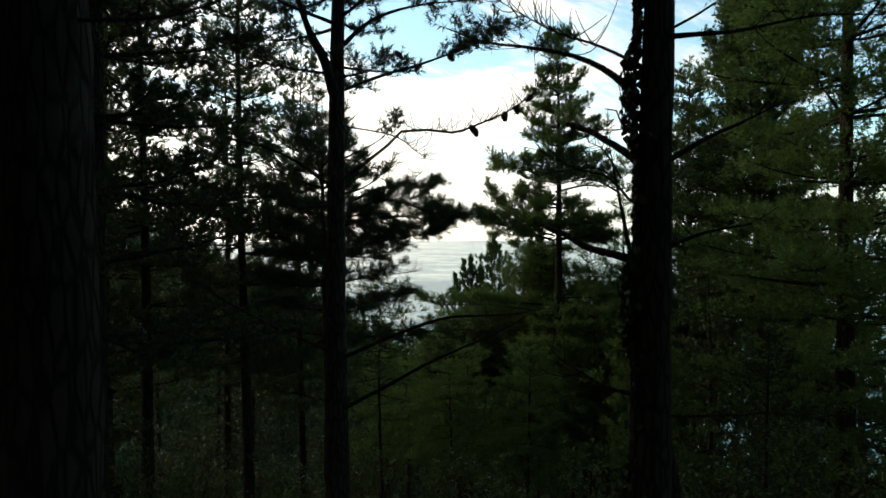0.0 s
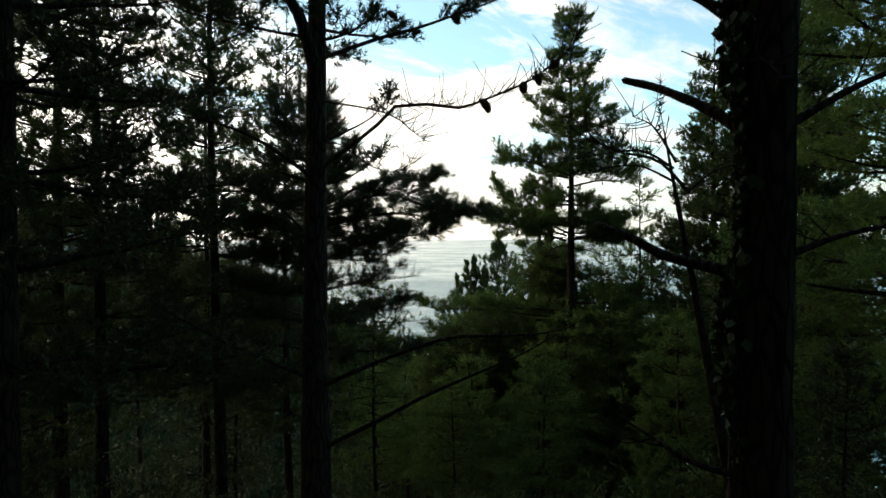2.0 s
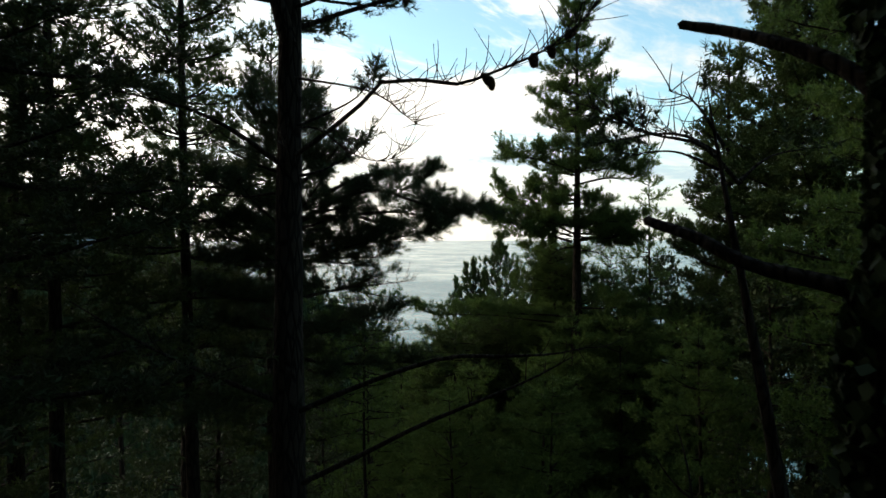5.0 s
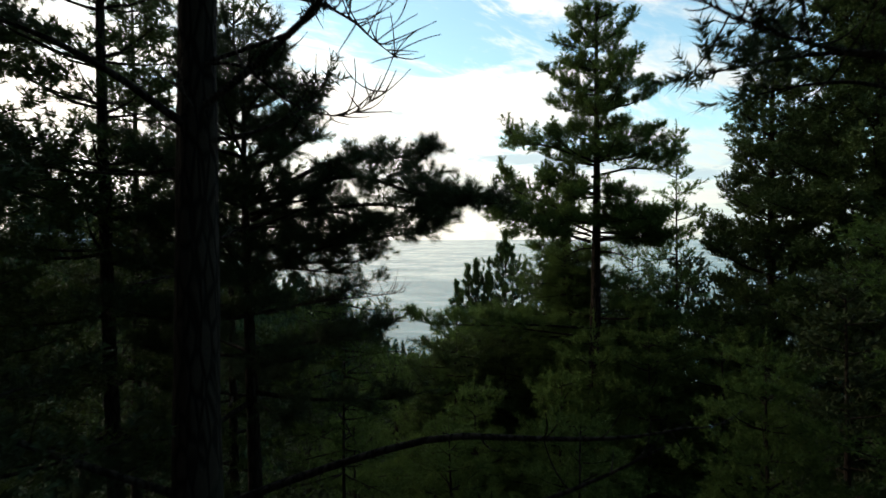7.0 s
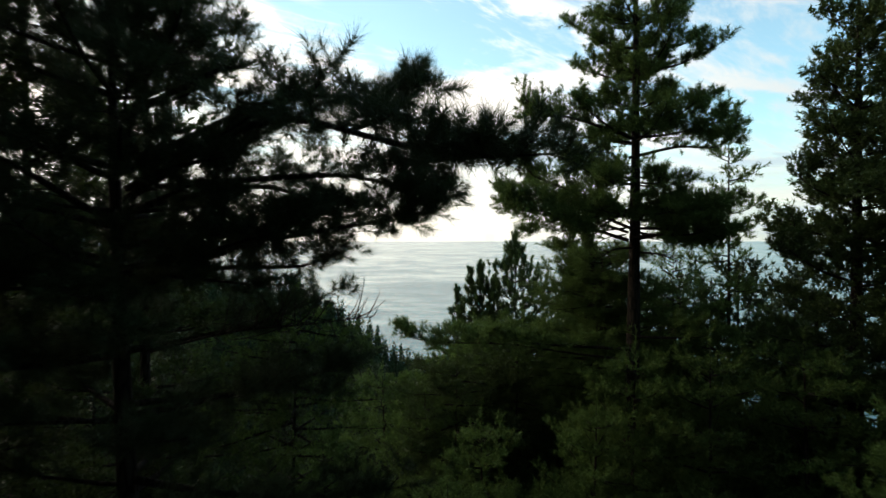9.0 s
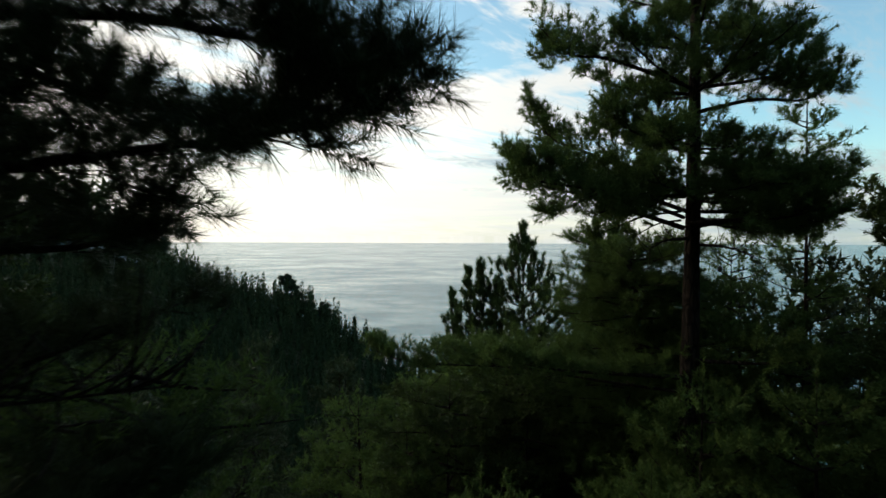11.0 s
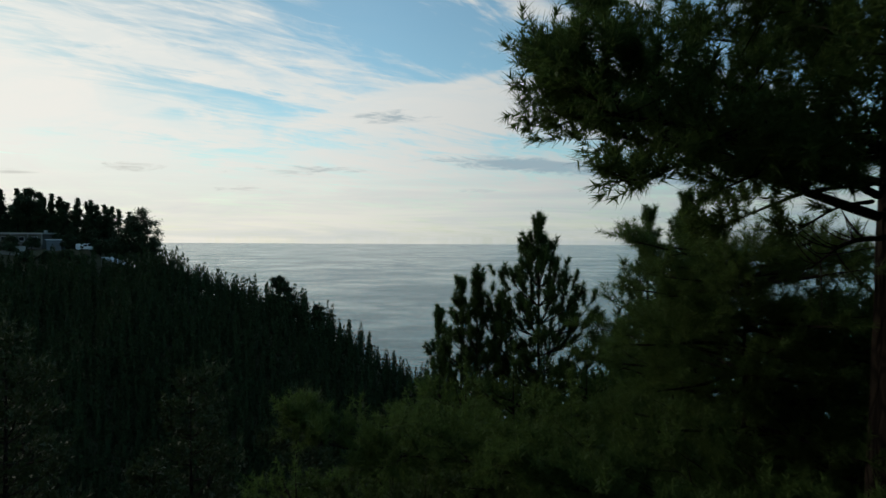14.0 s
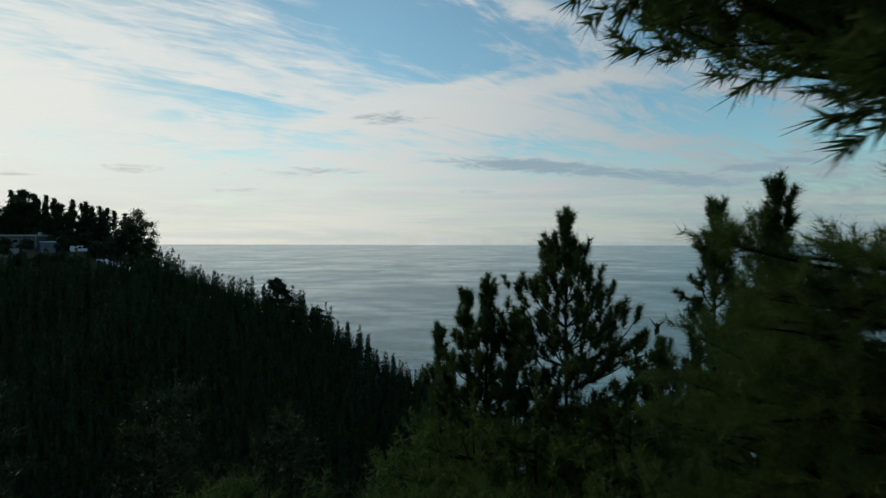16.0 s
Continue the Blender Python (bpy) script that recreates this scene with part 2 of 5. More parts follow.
NEEDLES = material("pine_needles", leafy((0.032, 0.060, 0.017), (0.088, 0.130, 0.034)))
NEEDLES_BRIGHT = material("young_pine_needles", leafy((0.033, 0.072, 0.020), (0.092, 0.150, 0.042), through_light=0.3))
# Lighter copy of the needles; light on some crowns is put into its colour.
NEEDLES_MID = material("lit_green_needles", leafy((0.042, 0.086, 0.021), (0.128, 0.196, 0.050), through_light=0.5))
# Darker copy of the needles; shade among crowded trees is put into its colour.
NEEDLES_DARK = material("darkened_pine_needles", leafy((0.021, 0.036, 0.014), (0.052, 0.076, 0.028)))
LEAVES = material("shrub_leaves", leafy((0.028, 0.048, 0.010), (0.078, 0.102, 0.022), 0.6, 0.25))
HILL_LEAVES = material("plantation_foliage", leafy((0.011, 0.022, 0.008), (0.031, 0.050, 0.015), 0.8, 0.12))
GUM_LEAVES = material("gum_leaves", leafy((0.020, 0.040, 0.020), (0.050, 0.075, 0.036)))
IVY = material("ivy_leaves", leafy((0.010, 0.022, 0.008), (0.030, 0.050, 0.016), 0.6, 0.1))
BARK = material("pine_bark", bark((0.022, 0.016, 0.012), (0.050, 0.038, 0.028)))
TWIG = material("twig_bark", bark((0.035, 0.028, 0.020), (0.075, 0.060, 0.045), 25.0))
CONE = material("cone_scales", bark((0.060, 0.036, 0.020), (0.15, 0.095, 0.055), 40.0))
SEA = material("sea_water", sea_surface)
SOIL = material("forest_floor", soil)


# ---- mesh helpers ----
class Soup:
    """Collects vertices, quads and triangles for one mesh."""

    def __init__(self):
        self.v, self.q, self.t, self.count = [], [], [], 0

    def add(self, verts, quads=None, tris=None):
        if quads is not None and len(quads):
            self.q.append(np.asarray(quads, np.int64) + self.count)
        if tris is not None and len(tris):
            self.t.append(np.asarray(tris, np.int64) + self.count)
        self.v.append(np.asarray(verts, np.float32))
        self.count += len(verts)

    def mesh(self, name, smooth=False):
        me = bpy.data.meshes.new(name)
        v = np.concatenate(self.v)
        q = np.concatenate(self.q) if self.q else np.zeros((0, 4), np.int64)
        t = np.concatenate(self.t) if self.t else np.zeros((0, 3), np.int64)
        me.vertices.add(len(v))
        me.vertices.foreach_set("co", v.ravel())
        me.loops.add(q.size + t.size)
        me.loops.foreach_set("vertex_index", np.concatenate([q.ravel(), t.ravel()]).astype(np.int32))
        me.polygons.add(len(q) + len(t))
        me.polygons.foreach_set("loop_start", np.concatenate([np.arange(len(q)) * 4, q.size + np.arange(len(t)) * 3]).astype(np.int32))
        if smooth:
            me.polygons.foreach_set("use_smooth", np.ones(len(q) + len(t), bool))
        me.update(calc_edges=True)
        return me


def part(name, shape, mat, parent=None, label="", smooth=False):
    """Links a Soup or a bmesh as one mesh object under a thing or a part."""
    if isinstance(shape, Soup):
        me = shape.mesh(name, smooth)
    elif isinstance(shape, bpy.types.Mesh):
        me = shape
    else:
        me = bpy.data.meshes.new(name)
        shape.to_mesh(me)
        shape.free()
    if not me.materials:
        me.materials.append(mat)
    ob = new(name, me)
    ob.parent = parent
    return tagged(ob, label) if label else ob


def unit(v):
    return v / np.maximum(np.linalg.norm(v, axis=-1, keepdims=True), 1e-9)


def frames_of(d):
    """Two directions square to each of d."""
    ref = np.where(np.abs(d[:, 2:3]) < 0.9, np.array([[0.0, 0, 1]]), np.array([[1.0, 0, 0]]))
    a = unit(np.cross(d, ref))
    return a, np.cross(d, a)


def tube(soup, pts, radii, sides=6, rough=0.0, rng=None):
    """A tapered round stem along points, closed at its tip."""
    pts, radii = np.asarray(pts, float), np.asarray(radii, float)
    d = unit(np.gradient(pts, axis=0))
    a, b = frames_of(d)
    for i in range(1, len(a)):
        a[i] = unit((a[i - 1] - d[i] * np.dot(a[i - 1], d[i]))[None])[0]
        b[i] = np.cross(d[i], a[i])
    ang = np.arange(sides) * 2 * math.pi / sides
    r = radii[:, None] * np.ones(sides)
    if rough and rng is not None:
        r = r * (1 + rough * rng.standard_normal(r.shape))
    ring = pts[:, None] + r[..., None] * (np.cos(ang)[None, :, None] * a[:, None] + np.sin(ang)[None, :, None] * b[:, None])
    k = len(pts)
    i, j = np.meshgrid(np.arange(k - 1), np.arange(sides), indexing="ij")
    jn = (j + 1) % sides
    quads = np.stack([i * sides + j, i * sides + jn, (i + 1) * sides + jn, (i + 1) * sides + j], -1).reshape(-1, 4)
    top = k * sides
    tris = [[top, (k - 1) * sides + s, (k - 1) * sides + (s + 1) % sides] for s in range(sides)]
    soup.add(np.concatenate([ring.reshape(-1, 3), pts[-1:] + d[-1:] * radii[-1]]), quads, tris)


def needles(soup, p, d, length, count, rng, needle=0.11, width=0.006, spread=(0.4, 1.35), droop=0.06, core=0.45, girth=2.4):
    """Brushes of needles: one brush at each p along d, of that length. A share of them, core, is short and thick, the rest a fine fringe."""
    if len(p) == 0:
        return
    p, d, length = np.repeat(p, count, 0), np.repeat(unit(d), count, 0), np.repeat(length, count)
    m = len(p)
    a, b = frames_of(d)
    inner = rng.uniform(0, 1, (m, 1)) < core
    ang, s = rng.uniform(0, 2 * math.pi, (m, 1)), rng.uniform(0, 1, (m, 1)) ** 0.75
    tilt = rng.uniform(*spread, (m, 1)) * np.where(inner, 1.1, 1.1 - 0.45 * s)
    out = np.cos(ang) * a + np.sin(ang) * b
    way = unit(np.cos(tilt) * d + np.sin(tilt) * out + np.array([[0, 0, -droop]]) * rng.uniform(0, 1, (m, 1)))
    base = p + d * (s * length[:, None])
    side = unit(np.cross(way, rng.standard_normal((m, 3)))) * (width * 0.5 * np.where(inner, girth, 0.9))
    tip = base + way * (needle * np.where(inner, 0.62, 1.0) * rng.uniform(0.65, 1.15, (m, 1)))
    soup.add(np.stack([base - side, base + side, tip], 1).reshape(-1, 3), None, np.arange(3 * m).reshape(-1, 3))


# ---- ground and sea ----
def ground_height(x, y):
    """The wooded slope under the flight, the hill across the valley, and the fall to the sea."""
    x, y = np.asarray(x, float), np.asarray(y, float)
    near = 57.0 - 0.36 * np.maximum(y, -30) - 0.0016 * np.maximum(y, 0) ** 2 - 0.05 * x
    ridge = np.interp(x, [-300, -160, -130, -112, -100, -89, -80, -73, -58, -46, -39, -33, -27, -21, -15, -5, 4, 14, 40], [70, 62, 58, 55.5, 53, 49, 48, 47.5, 42.2, 39.5, 36.8, 33.8, 29.8, 26.6, 21, 17.5, 15.5, 2, -12])
    crest = 178 + 26 * (1 - np.clip((x + 120) / 45, 0, 1))
    hill = ridge - 0.40 * np.abs(y - crest) * np.where(y > crest, 1.6, 1.0)
    shelf = np.clip((x + 142) / 8, 0, 1) * np.clip((-99 - x) / 5, 0, 1) * np.clip((y - 181) / 6, 0, 1) * np.clip((212 - y) / 8, 0, 1)
    hill = np.where(shelf > 0, np.maximum(hill, hill * (1 - shelf) + 55.2 * shelf), hill)
    k = 4.0
    h = np.logaddexp(near / k, hill / k) * k
    return np.maximum(h, -25.0)


def terrain():
    s = Soup()
    xs = np.concatenate([np.arange(-9000, -400, 800), np.arange(-400, 400, 5.0), np.arange(400, 9001, 800)])
    ys = np.concatenate([np.arange(-9000, -200, 800), np.arange(-200, 420, 5.0), np.arange(420, 9001, 780)])
    X, Y = np.meshgrid(xs, ys)
    Z = ground_height(X, Y)
    Z += 0.25 * np.sin(X * 0.9 + 1.3) * np.sin(Y * 0.7) + 0.4 * np.sin(X * 0.21) * np.cos(Y * 0.17 + 0.5)
    n = len(xs)
    i, j = np.meshgrid(np.arange(len(ys) - 1), np.arange(n - 1), indexing="ij")
    s.add(np.stack([X, Y, Z], -1).reshape(-1, 3), np.stack([i * n + j, i * n + j + 1, (i + 1) * n + j + 1, (i + 1) * n + j], -1).reshape(-1, 4))
    return tagged(part("ground", s, SOIL, None, "steep wooded hillside of dark leaf litter", True), category="ground", kind="structure")


def sea():
    s = Soup()
    s.add([[-14000, 40, 0], [14000, 40, 0], [14000, 14000, 0], [-14000, 14000, 0]], [[0, 1, 2, 3]])
    return tagged(part("water", s, SEA, None, "calm grey-blue open sea with slicks, their sheen partly painted paler"), category="sea", kind="structure")


terrain()
sea()


# ---- limbs, twigs and shoots ----
def limb_path(start, az, elev, length, rng, rise=0.35, n=7, wobble=0.05):
    """A limb that leaves its trunk at an angle and turns up towards its tip."""
    t = np.linspace(0, 1, n)
    e = elev + rise * t ** 1.6
    step = length / (n - 1)
    d = np.stack([np.cos(e) * math.sin(az), np.cos(e) * math.cos(az), np.sin(e)], -1)
    d += rng.standard_normal(d.shape) * wobble
    return np.concatenate([[start], start + np.cumsum(d[:-1] * step, 0)])


def smooth_path(pts, n=14):
    """A rounded line through a few points."""
    pts = np.asarray(pts, float)
    ext = np.concatenate([[2 * pts[0] - pts[1]], pts, [2 * pts[-1] - pts[-2]]])
    u = np.linspace(0, len(pts) - 1.0001, n)
    i = u.astype(int)
    f = (u - i)[:, None]
    a, b, c, d = ext[i], ext[i + 1], ext[i + 2], ext[i + 3]
    return 0.5 * (2 * b + (c - a) * f + (2 * a - 5 * b + 4 * c - d) * f ** 2 + (3 * b - a - 3 * c + d) * f ** 3)


def along(path, s):
    """Points and directions at fractions s of a path."""
    k = np.clip(np.asarray(s) * (len(path) - 1), 0, len(path) - 1.001)
    i = k.astype(int)
    f = (k - i)[:, None]
    return path[i] * (1 - f) + path[i + 1] * f, unit(path[i + 1] - path[i])


def spikes(soup, p, q, r):
    """Thin three-sided twigs from p to q."""
    m = len(p)
    a, b = frames_of(unit(q - p))
    ring = [p + r * (math.cos(w) * a + math.sin(w) * b) for w in (0, 2.094, 4.189)]
    base = np.arange(m)[:, None] * 4
    soup.add(np.stack([*ring, q], 1).reshape(-1, 3), None, np.concatenate([base + [0, 1, 3], base + [1, 2, 3], base + [2, 0, 3]]))


def dress(path, rng, wood, shoots, bare=0.3, gap=0.11, reach=0.45, shoot=0.24, lift=0.3, forks=0, test=None):
    """Side twigs along a limb, and the leafy shoots on them."""
    length = np.linalg.norm(np.diff(path, axis=0), axis=1).sum()
    count = max(4, int(length * (1 - bare) / gap))
    s = bare + (1 - bare) * rng.uniform(0, 1, count) ** 0.85
    p, d = along(path, s)
    side_dir = unit(np.cross(d, np.array([[0.0, 0, 1]])))
    sign = np.where(np.arange(count) % 2 == 0, 1.0, -1.0)[:, None]
    out = unit(d * rng.uniform(0.4, 1.0, (count, 1)) + side_dir * sign * rng.uniform(0.4, 1.0, (count, 1)) + np.array([[0, 0, 1.0]]) * rng.uniform(-0.22, lift * 2, (count, 1)))
    tl = reach * np.clip(1.1 - s, 0.15, 0.75) * min(length, 2.4) * rng.uniform(0.5, 1.2, count) + 0.08
    if forks:
        i = np.repeat(np.arange(count), forks)
        q = p[i] + out[i] * (tl[i] * rng.uniform(0.2, 0.75, len(i)))[:, None]
        turn = unit(out[i] * 0.8 + np.cross(out[i], [[0.0, 0, 1]]) * rng.choice([-1.0, 1.0], (len(i), 1)) * rng.uniform(0.5, 1.0, (len(i), 1)) + np.array([[0, 0, 1.0]]) * rng.uniform(-0.5, 0.7, (len(i), 1)))
        p, out, tl = np.concatenate([p, q]), np.concatenate([out, turn]), np.concatenate([tl, tl[i] * rng.uniform(0.3, 0.6, len(i)) + 0.05])
        count = len(p)
    if test is not None:
        ok = test(p + out * tl[:, None]) & test(p + out * (tl * 0.5)[:, None])
        p, out, tl = p[ok], out[ok], tl[ok]
        count = len(p)
    if wood is not None and count:
        spikes(wood, p, p + out * tl[:, None], 0.006)
    m = np.ceil(tl / (shoot * 0.6)).astype(int)
    idx = np.repeat(np.arange(count), m)
    k = np.concatenate([np.zeros(0)] + [np.arange(1, v + 1) / v for v in m])[:, None]
    q = p[idx] + out[idx] * tl[idx][:, None] * (0.42 + 0.55 * k)
    way = unit(out[idx] * 0.6 + rng.standard_normal((len(idx), 3)) * 0.5 + np.array([[0, 0, lift * 1.7]]))
    shoots.append((q, way, shoot * rng.uniform(0.65, 1.2, len(q))))
    extra = max(2, int(length * (1 - bare) / (0.10 if forks else 0.3)))
    p, d = along(path, rng.uniform(max(bare, 0.2), 1, extra))
    shoots.append((p, unit(d + rng.standard_normal(d.shape) * 0.4 + np.array([[0, 0, lift * 1.6]])), shoot * rng.uniform(0.7, 1.2, extra)))
    shoots.append((path[-1:], unit(path[-1:] - path[-2:-1]), np.array([shoot * 1.3])))


def curls(path, rng, wood, count=24, size=0.35, start=0.25, up=0.5):
    """Fine dead twigs that curl away from a limb."""
    for s in rng.uniform(start, 1, count):
        p, d = along(path, np.array([s]))
        way = unit(d[0] * rng.uniform(0.2, 1.0) + rng.standard_normal(3) * 0.7 + np.array([0, 0, up]))
        bend = unit(np.cross(way, rng.standard_normal(3))) * rng.uniform(0.1, 0.5) + np.array([0, 0, up * 0.6])
        length = size * rng.uniform(0.4, 1.3)
        pts = [p[0]]
        for _ in range(5):
            pts.append(pts[-1] + way * length / 5)
            way = unit(way + bend * 0.45)
        tube(wood, pts, np.linspace(0.0074, 0.0034, 6), 3)


def cone_mesh():
    """A closed pine cone with rows of scales, hung on a short stalk."""
    s = Soup()
    rng = np.random.default_rng(5)
    t = np.linspace(0, 1, 9)
    tube(s, np.stack([0 * t, 0 * t, -0.12 * t], -1), 0.034 * np.sin(np.clip(t * 0.85 + 0.12, 0, 1) * math.pi) ** 0.7 + 0.004, 10)
    p, q = [], []
    for k in range(60):
        h = (k + 0.5) / 60
        r = 0.034 * math.sin(min(1, h * 0.85 + 0.12) * math.pi) ** 0.7
        a = k * 2.399
        o = np.array([math.cos(a), math.sin(a), 0])
        p.append(o * r * 0.9 + [0, 0, -0.12 * h])
        q.append(o * (r + 0.014) + [0, 0, -0.12 * h - 0.008])
    spikes(s, np.array(p), np.array(q), 0.010)
    return s.mesh("pine_cone")


CONE_MESH = cone_mesh()
CONE_MESH.materials.append(CONE)


def pine(label, base, top, radius, crown, reach, whorl=0.8, per=5, seed=1, count=26, needle=0.13, width=0.010, mat=None, lean=(0, 0), bare=0.22, gap=0.13, shoot=0.24, droop=-0.05, sides=10, rise=0.6, keep=None, group="pine wood", dead=0, splay=0.45, extra=(), cones=(), foot=None, lift=0.3, spare=None, merge=False, spread=0.45, forks=0, girth=2.4):
    """A pine: trunk, a limb for each branch of each whorl, and its crown of needles.
    base: x, y; top: height of the tip; crown: height where the green limbs begin; reach: limb length low and high in the crown.
    extra: limbs of their own as (kind, thickness, points); cones: places of cones; keep: which random limbs grow."""
    rng = np.random.default_rng(seed)
    x, y = base
    z0 = (float(ground_height(x, y)) if foot is None else foot) - 0.3
    root = new("pine_tree")
    root.location = (x, y, z0)
    tagged(root, label, "tree", group)
    H = top - z0
    t = np.linspace(0, 1, 16 if merge else 40)
    axis = np.stack([lean[0] * t + 0.06 * np.sin(t * 5 + seed), lean[1] * t + 0.06 * np.cos(t * 4 + seed), H * t], -1)
    axis[:, :2] -= axis[0, :2]
    trunk = Soup()
    tube(trunk, axis, radius * np.maximum((1 - t) ** 0.8, 0.02) * (1 + 0.5 * np.exp(-t * 14)), sides, 0.035, rng)
    part("trunk", trunk, BARK, root, smooth=True)
    c0 = crown - z0
    test = None if spare is None else lambda q: spare(q + [x, y, z0])
    shoots, branches = [], Soup()
    z = c0
    while z < H - 0.35:
        f = (z - c0) / (H - c0)
        L = reach[1] + (reach[0] - reach[1]) * (1 - f ** 1.5)
        a0 = rng.uniform(0, 6.28)
        for i in range(per):
            az = a0 + i * 2 * math.pi / per + rng.normal(0, 0.25)
            length = L * rng.uniform(0.55, 1.15)
            start = np.array([np.interp(z / H, t, axis[:, 0]), np.interp(z / H, t, axis[:, 1]), z + rng.uniform(-0.12, 0.12)])
            path = limb_path(start, az, droop + splay * f + rng.normal(0, 0.1), length, rng, rise * (0.6 + 0.6 * f))
            if keep and not keep(*(path[-1] + [x, y, z0])):
                continue
            wood = branches if merge else Soup()
            r0 = min(radius * 0.32, 0.010 + 0.013 * length)
            tube(wood, path[::2] if merge else path, np.linspace(r0, 0.005, 4 if merge else len(path)), 3 if merge else 5)
            dress(path, rng, None if merge else wood, shoots, bare * (1 - 0.6 * f), gap, spread, shoot, lift, forks, test)
            if not merge:
                part("limb", wood, BARK, root)
        z += whorl * rng.uniform(0.75, 1.2) * (1 - 0.35 * f)
    if merge:
        tagged(part("branchwork", branches, BARK, root), kind="stuff")
    for i in range(dead):
        zz = rng.uniform(max(1.0, c0 - 7), c0)
        az = rng.uniform(0, 6.28)
        start = np.array([np.interp(zz / H, t, axis[:, 0]), np.interp(zz / H, t, axis[:, 1]), zz])
        path = limb_path(start, az, rng.uniform(-0.2, 0.25), rng.uniform(0.5, 1.8), rng, 0.1, wobble=0.12)
        wood = Soup()
        tube(wood, path, np.linspace(0.018, 0.004, len(path)), 5)
        curls(path, rng, wood, 6, 0.3)
        part("dead_limb", wood, TWIG, root)
    for how, thick, pts in extra:
        path = smooth_path(np.array(pts) - [x, y, z0])
        wood = Soup()
        tip = 0.6 if how == "broken" else 0.006 / thick if how == "green" else 0.18
        tube(wood, path, thick * np.linspace(1, max(tip, 0.1), len(path)), 7, 0.04, rng)
        if how == "green":
            dress(path, rng, wood, shoots, 0.1, gap * 0.75, spread * 1.15, shoot, lift, forks, test)
        elif how == "tip":
            dress(path, rng, wood, shoots, 0.5, gap * 0.8, spread, shoot, lift, forks, test)
        elif how == "twiggy":
            curls(path, rng, wood, int(21 * np.linalg.norm(np.diff(path, axis=0), axis=1).sum()), 0.42)
        elif how == "bare":
            curls(path, rng, wood, 8)
        part("limb" if how in ("green", "tip") else "dead_limb", wood, BARK if how != "twiggy" else TWIG, root)
    for c in cones:
        ob = part("pine_cone", CONE_MESH, CONE, root, "brown closed pine cone")
        ob.matrix_basis = pose(c[0] - x, c[1] - y, c[2] - z0, rng.uniform(-50, 50), rng.uniform(-50, 50), rng.uniform(0, 360)) @ Matrix.Scale(1.3, 4)
    leader = np.stack([axis[-1] - [0, 0, 0.5], axis[-1] - [0, 0, 0.25], axis[-1]])
    shoots.append((leader, np.tile([[0.0, 0, 1]], (3, 1)), np.full(3, shoot * 1.3)))
    crown_soup = Soup()
    p, d, ln = (np.concatenate([s[k] for s in shoots]) for k in range(3))
    if spare is not None:
        ok = spare(p + [x, y, z0])
        p, d, ln = p[ok], d[ok], ln[ok]
    needles(crown_soup, p, d, ln, count, rng, needle, width, core=0.45 if width < 0.2 else 0, girth=girth)
    part("crown", crown_soup, mat or NEEDLES, root)
    return root


def clear_of_flight(radius):
    """Keeps limbs and shoots out of the corridor that the flight goes along."""
    def ok(p):
        p = np.atleast_2d(p)
        t = p[:, 1] / 20.0
        cx, cz = 0.8 * np.clip(t - 0.4, 0, 1), 60.0 - 0.026 * p[:, 1] + 0.1 * t
        return (np.hypot(p[:, 0] - cx, (p[:, 2] - cz)) > radius) | (p[:, 1] > 20.5 + radius) | (p[:, 1] < -0.5)
    return ok


def free(radius):
    test = clear_of_flight(radius)
    return lambda x, y, z: bool(test([x, y, z])[0])


def underside(p):
    """The crown of the conical pine hangs low near its trunk and lifts towards the tips."""
    p = np.atleast_2d(p)
    x, y, z = p[:, 0], p[:, 1], p[:, 2]
    return clear_of_flight(0.6)(p) & ((z < 58.9) | (z > np.where(y < 21.9, np.where(x > 4.4, 59.55, 59.84 + 0.36 * np.clip((1.9 - x) / 0.6, 0, 1)), np.where(x < 2.4, 60.1, 59.5))))


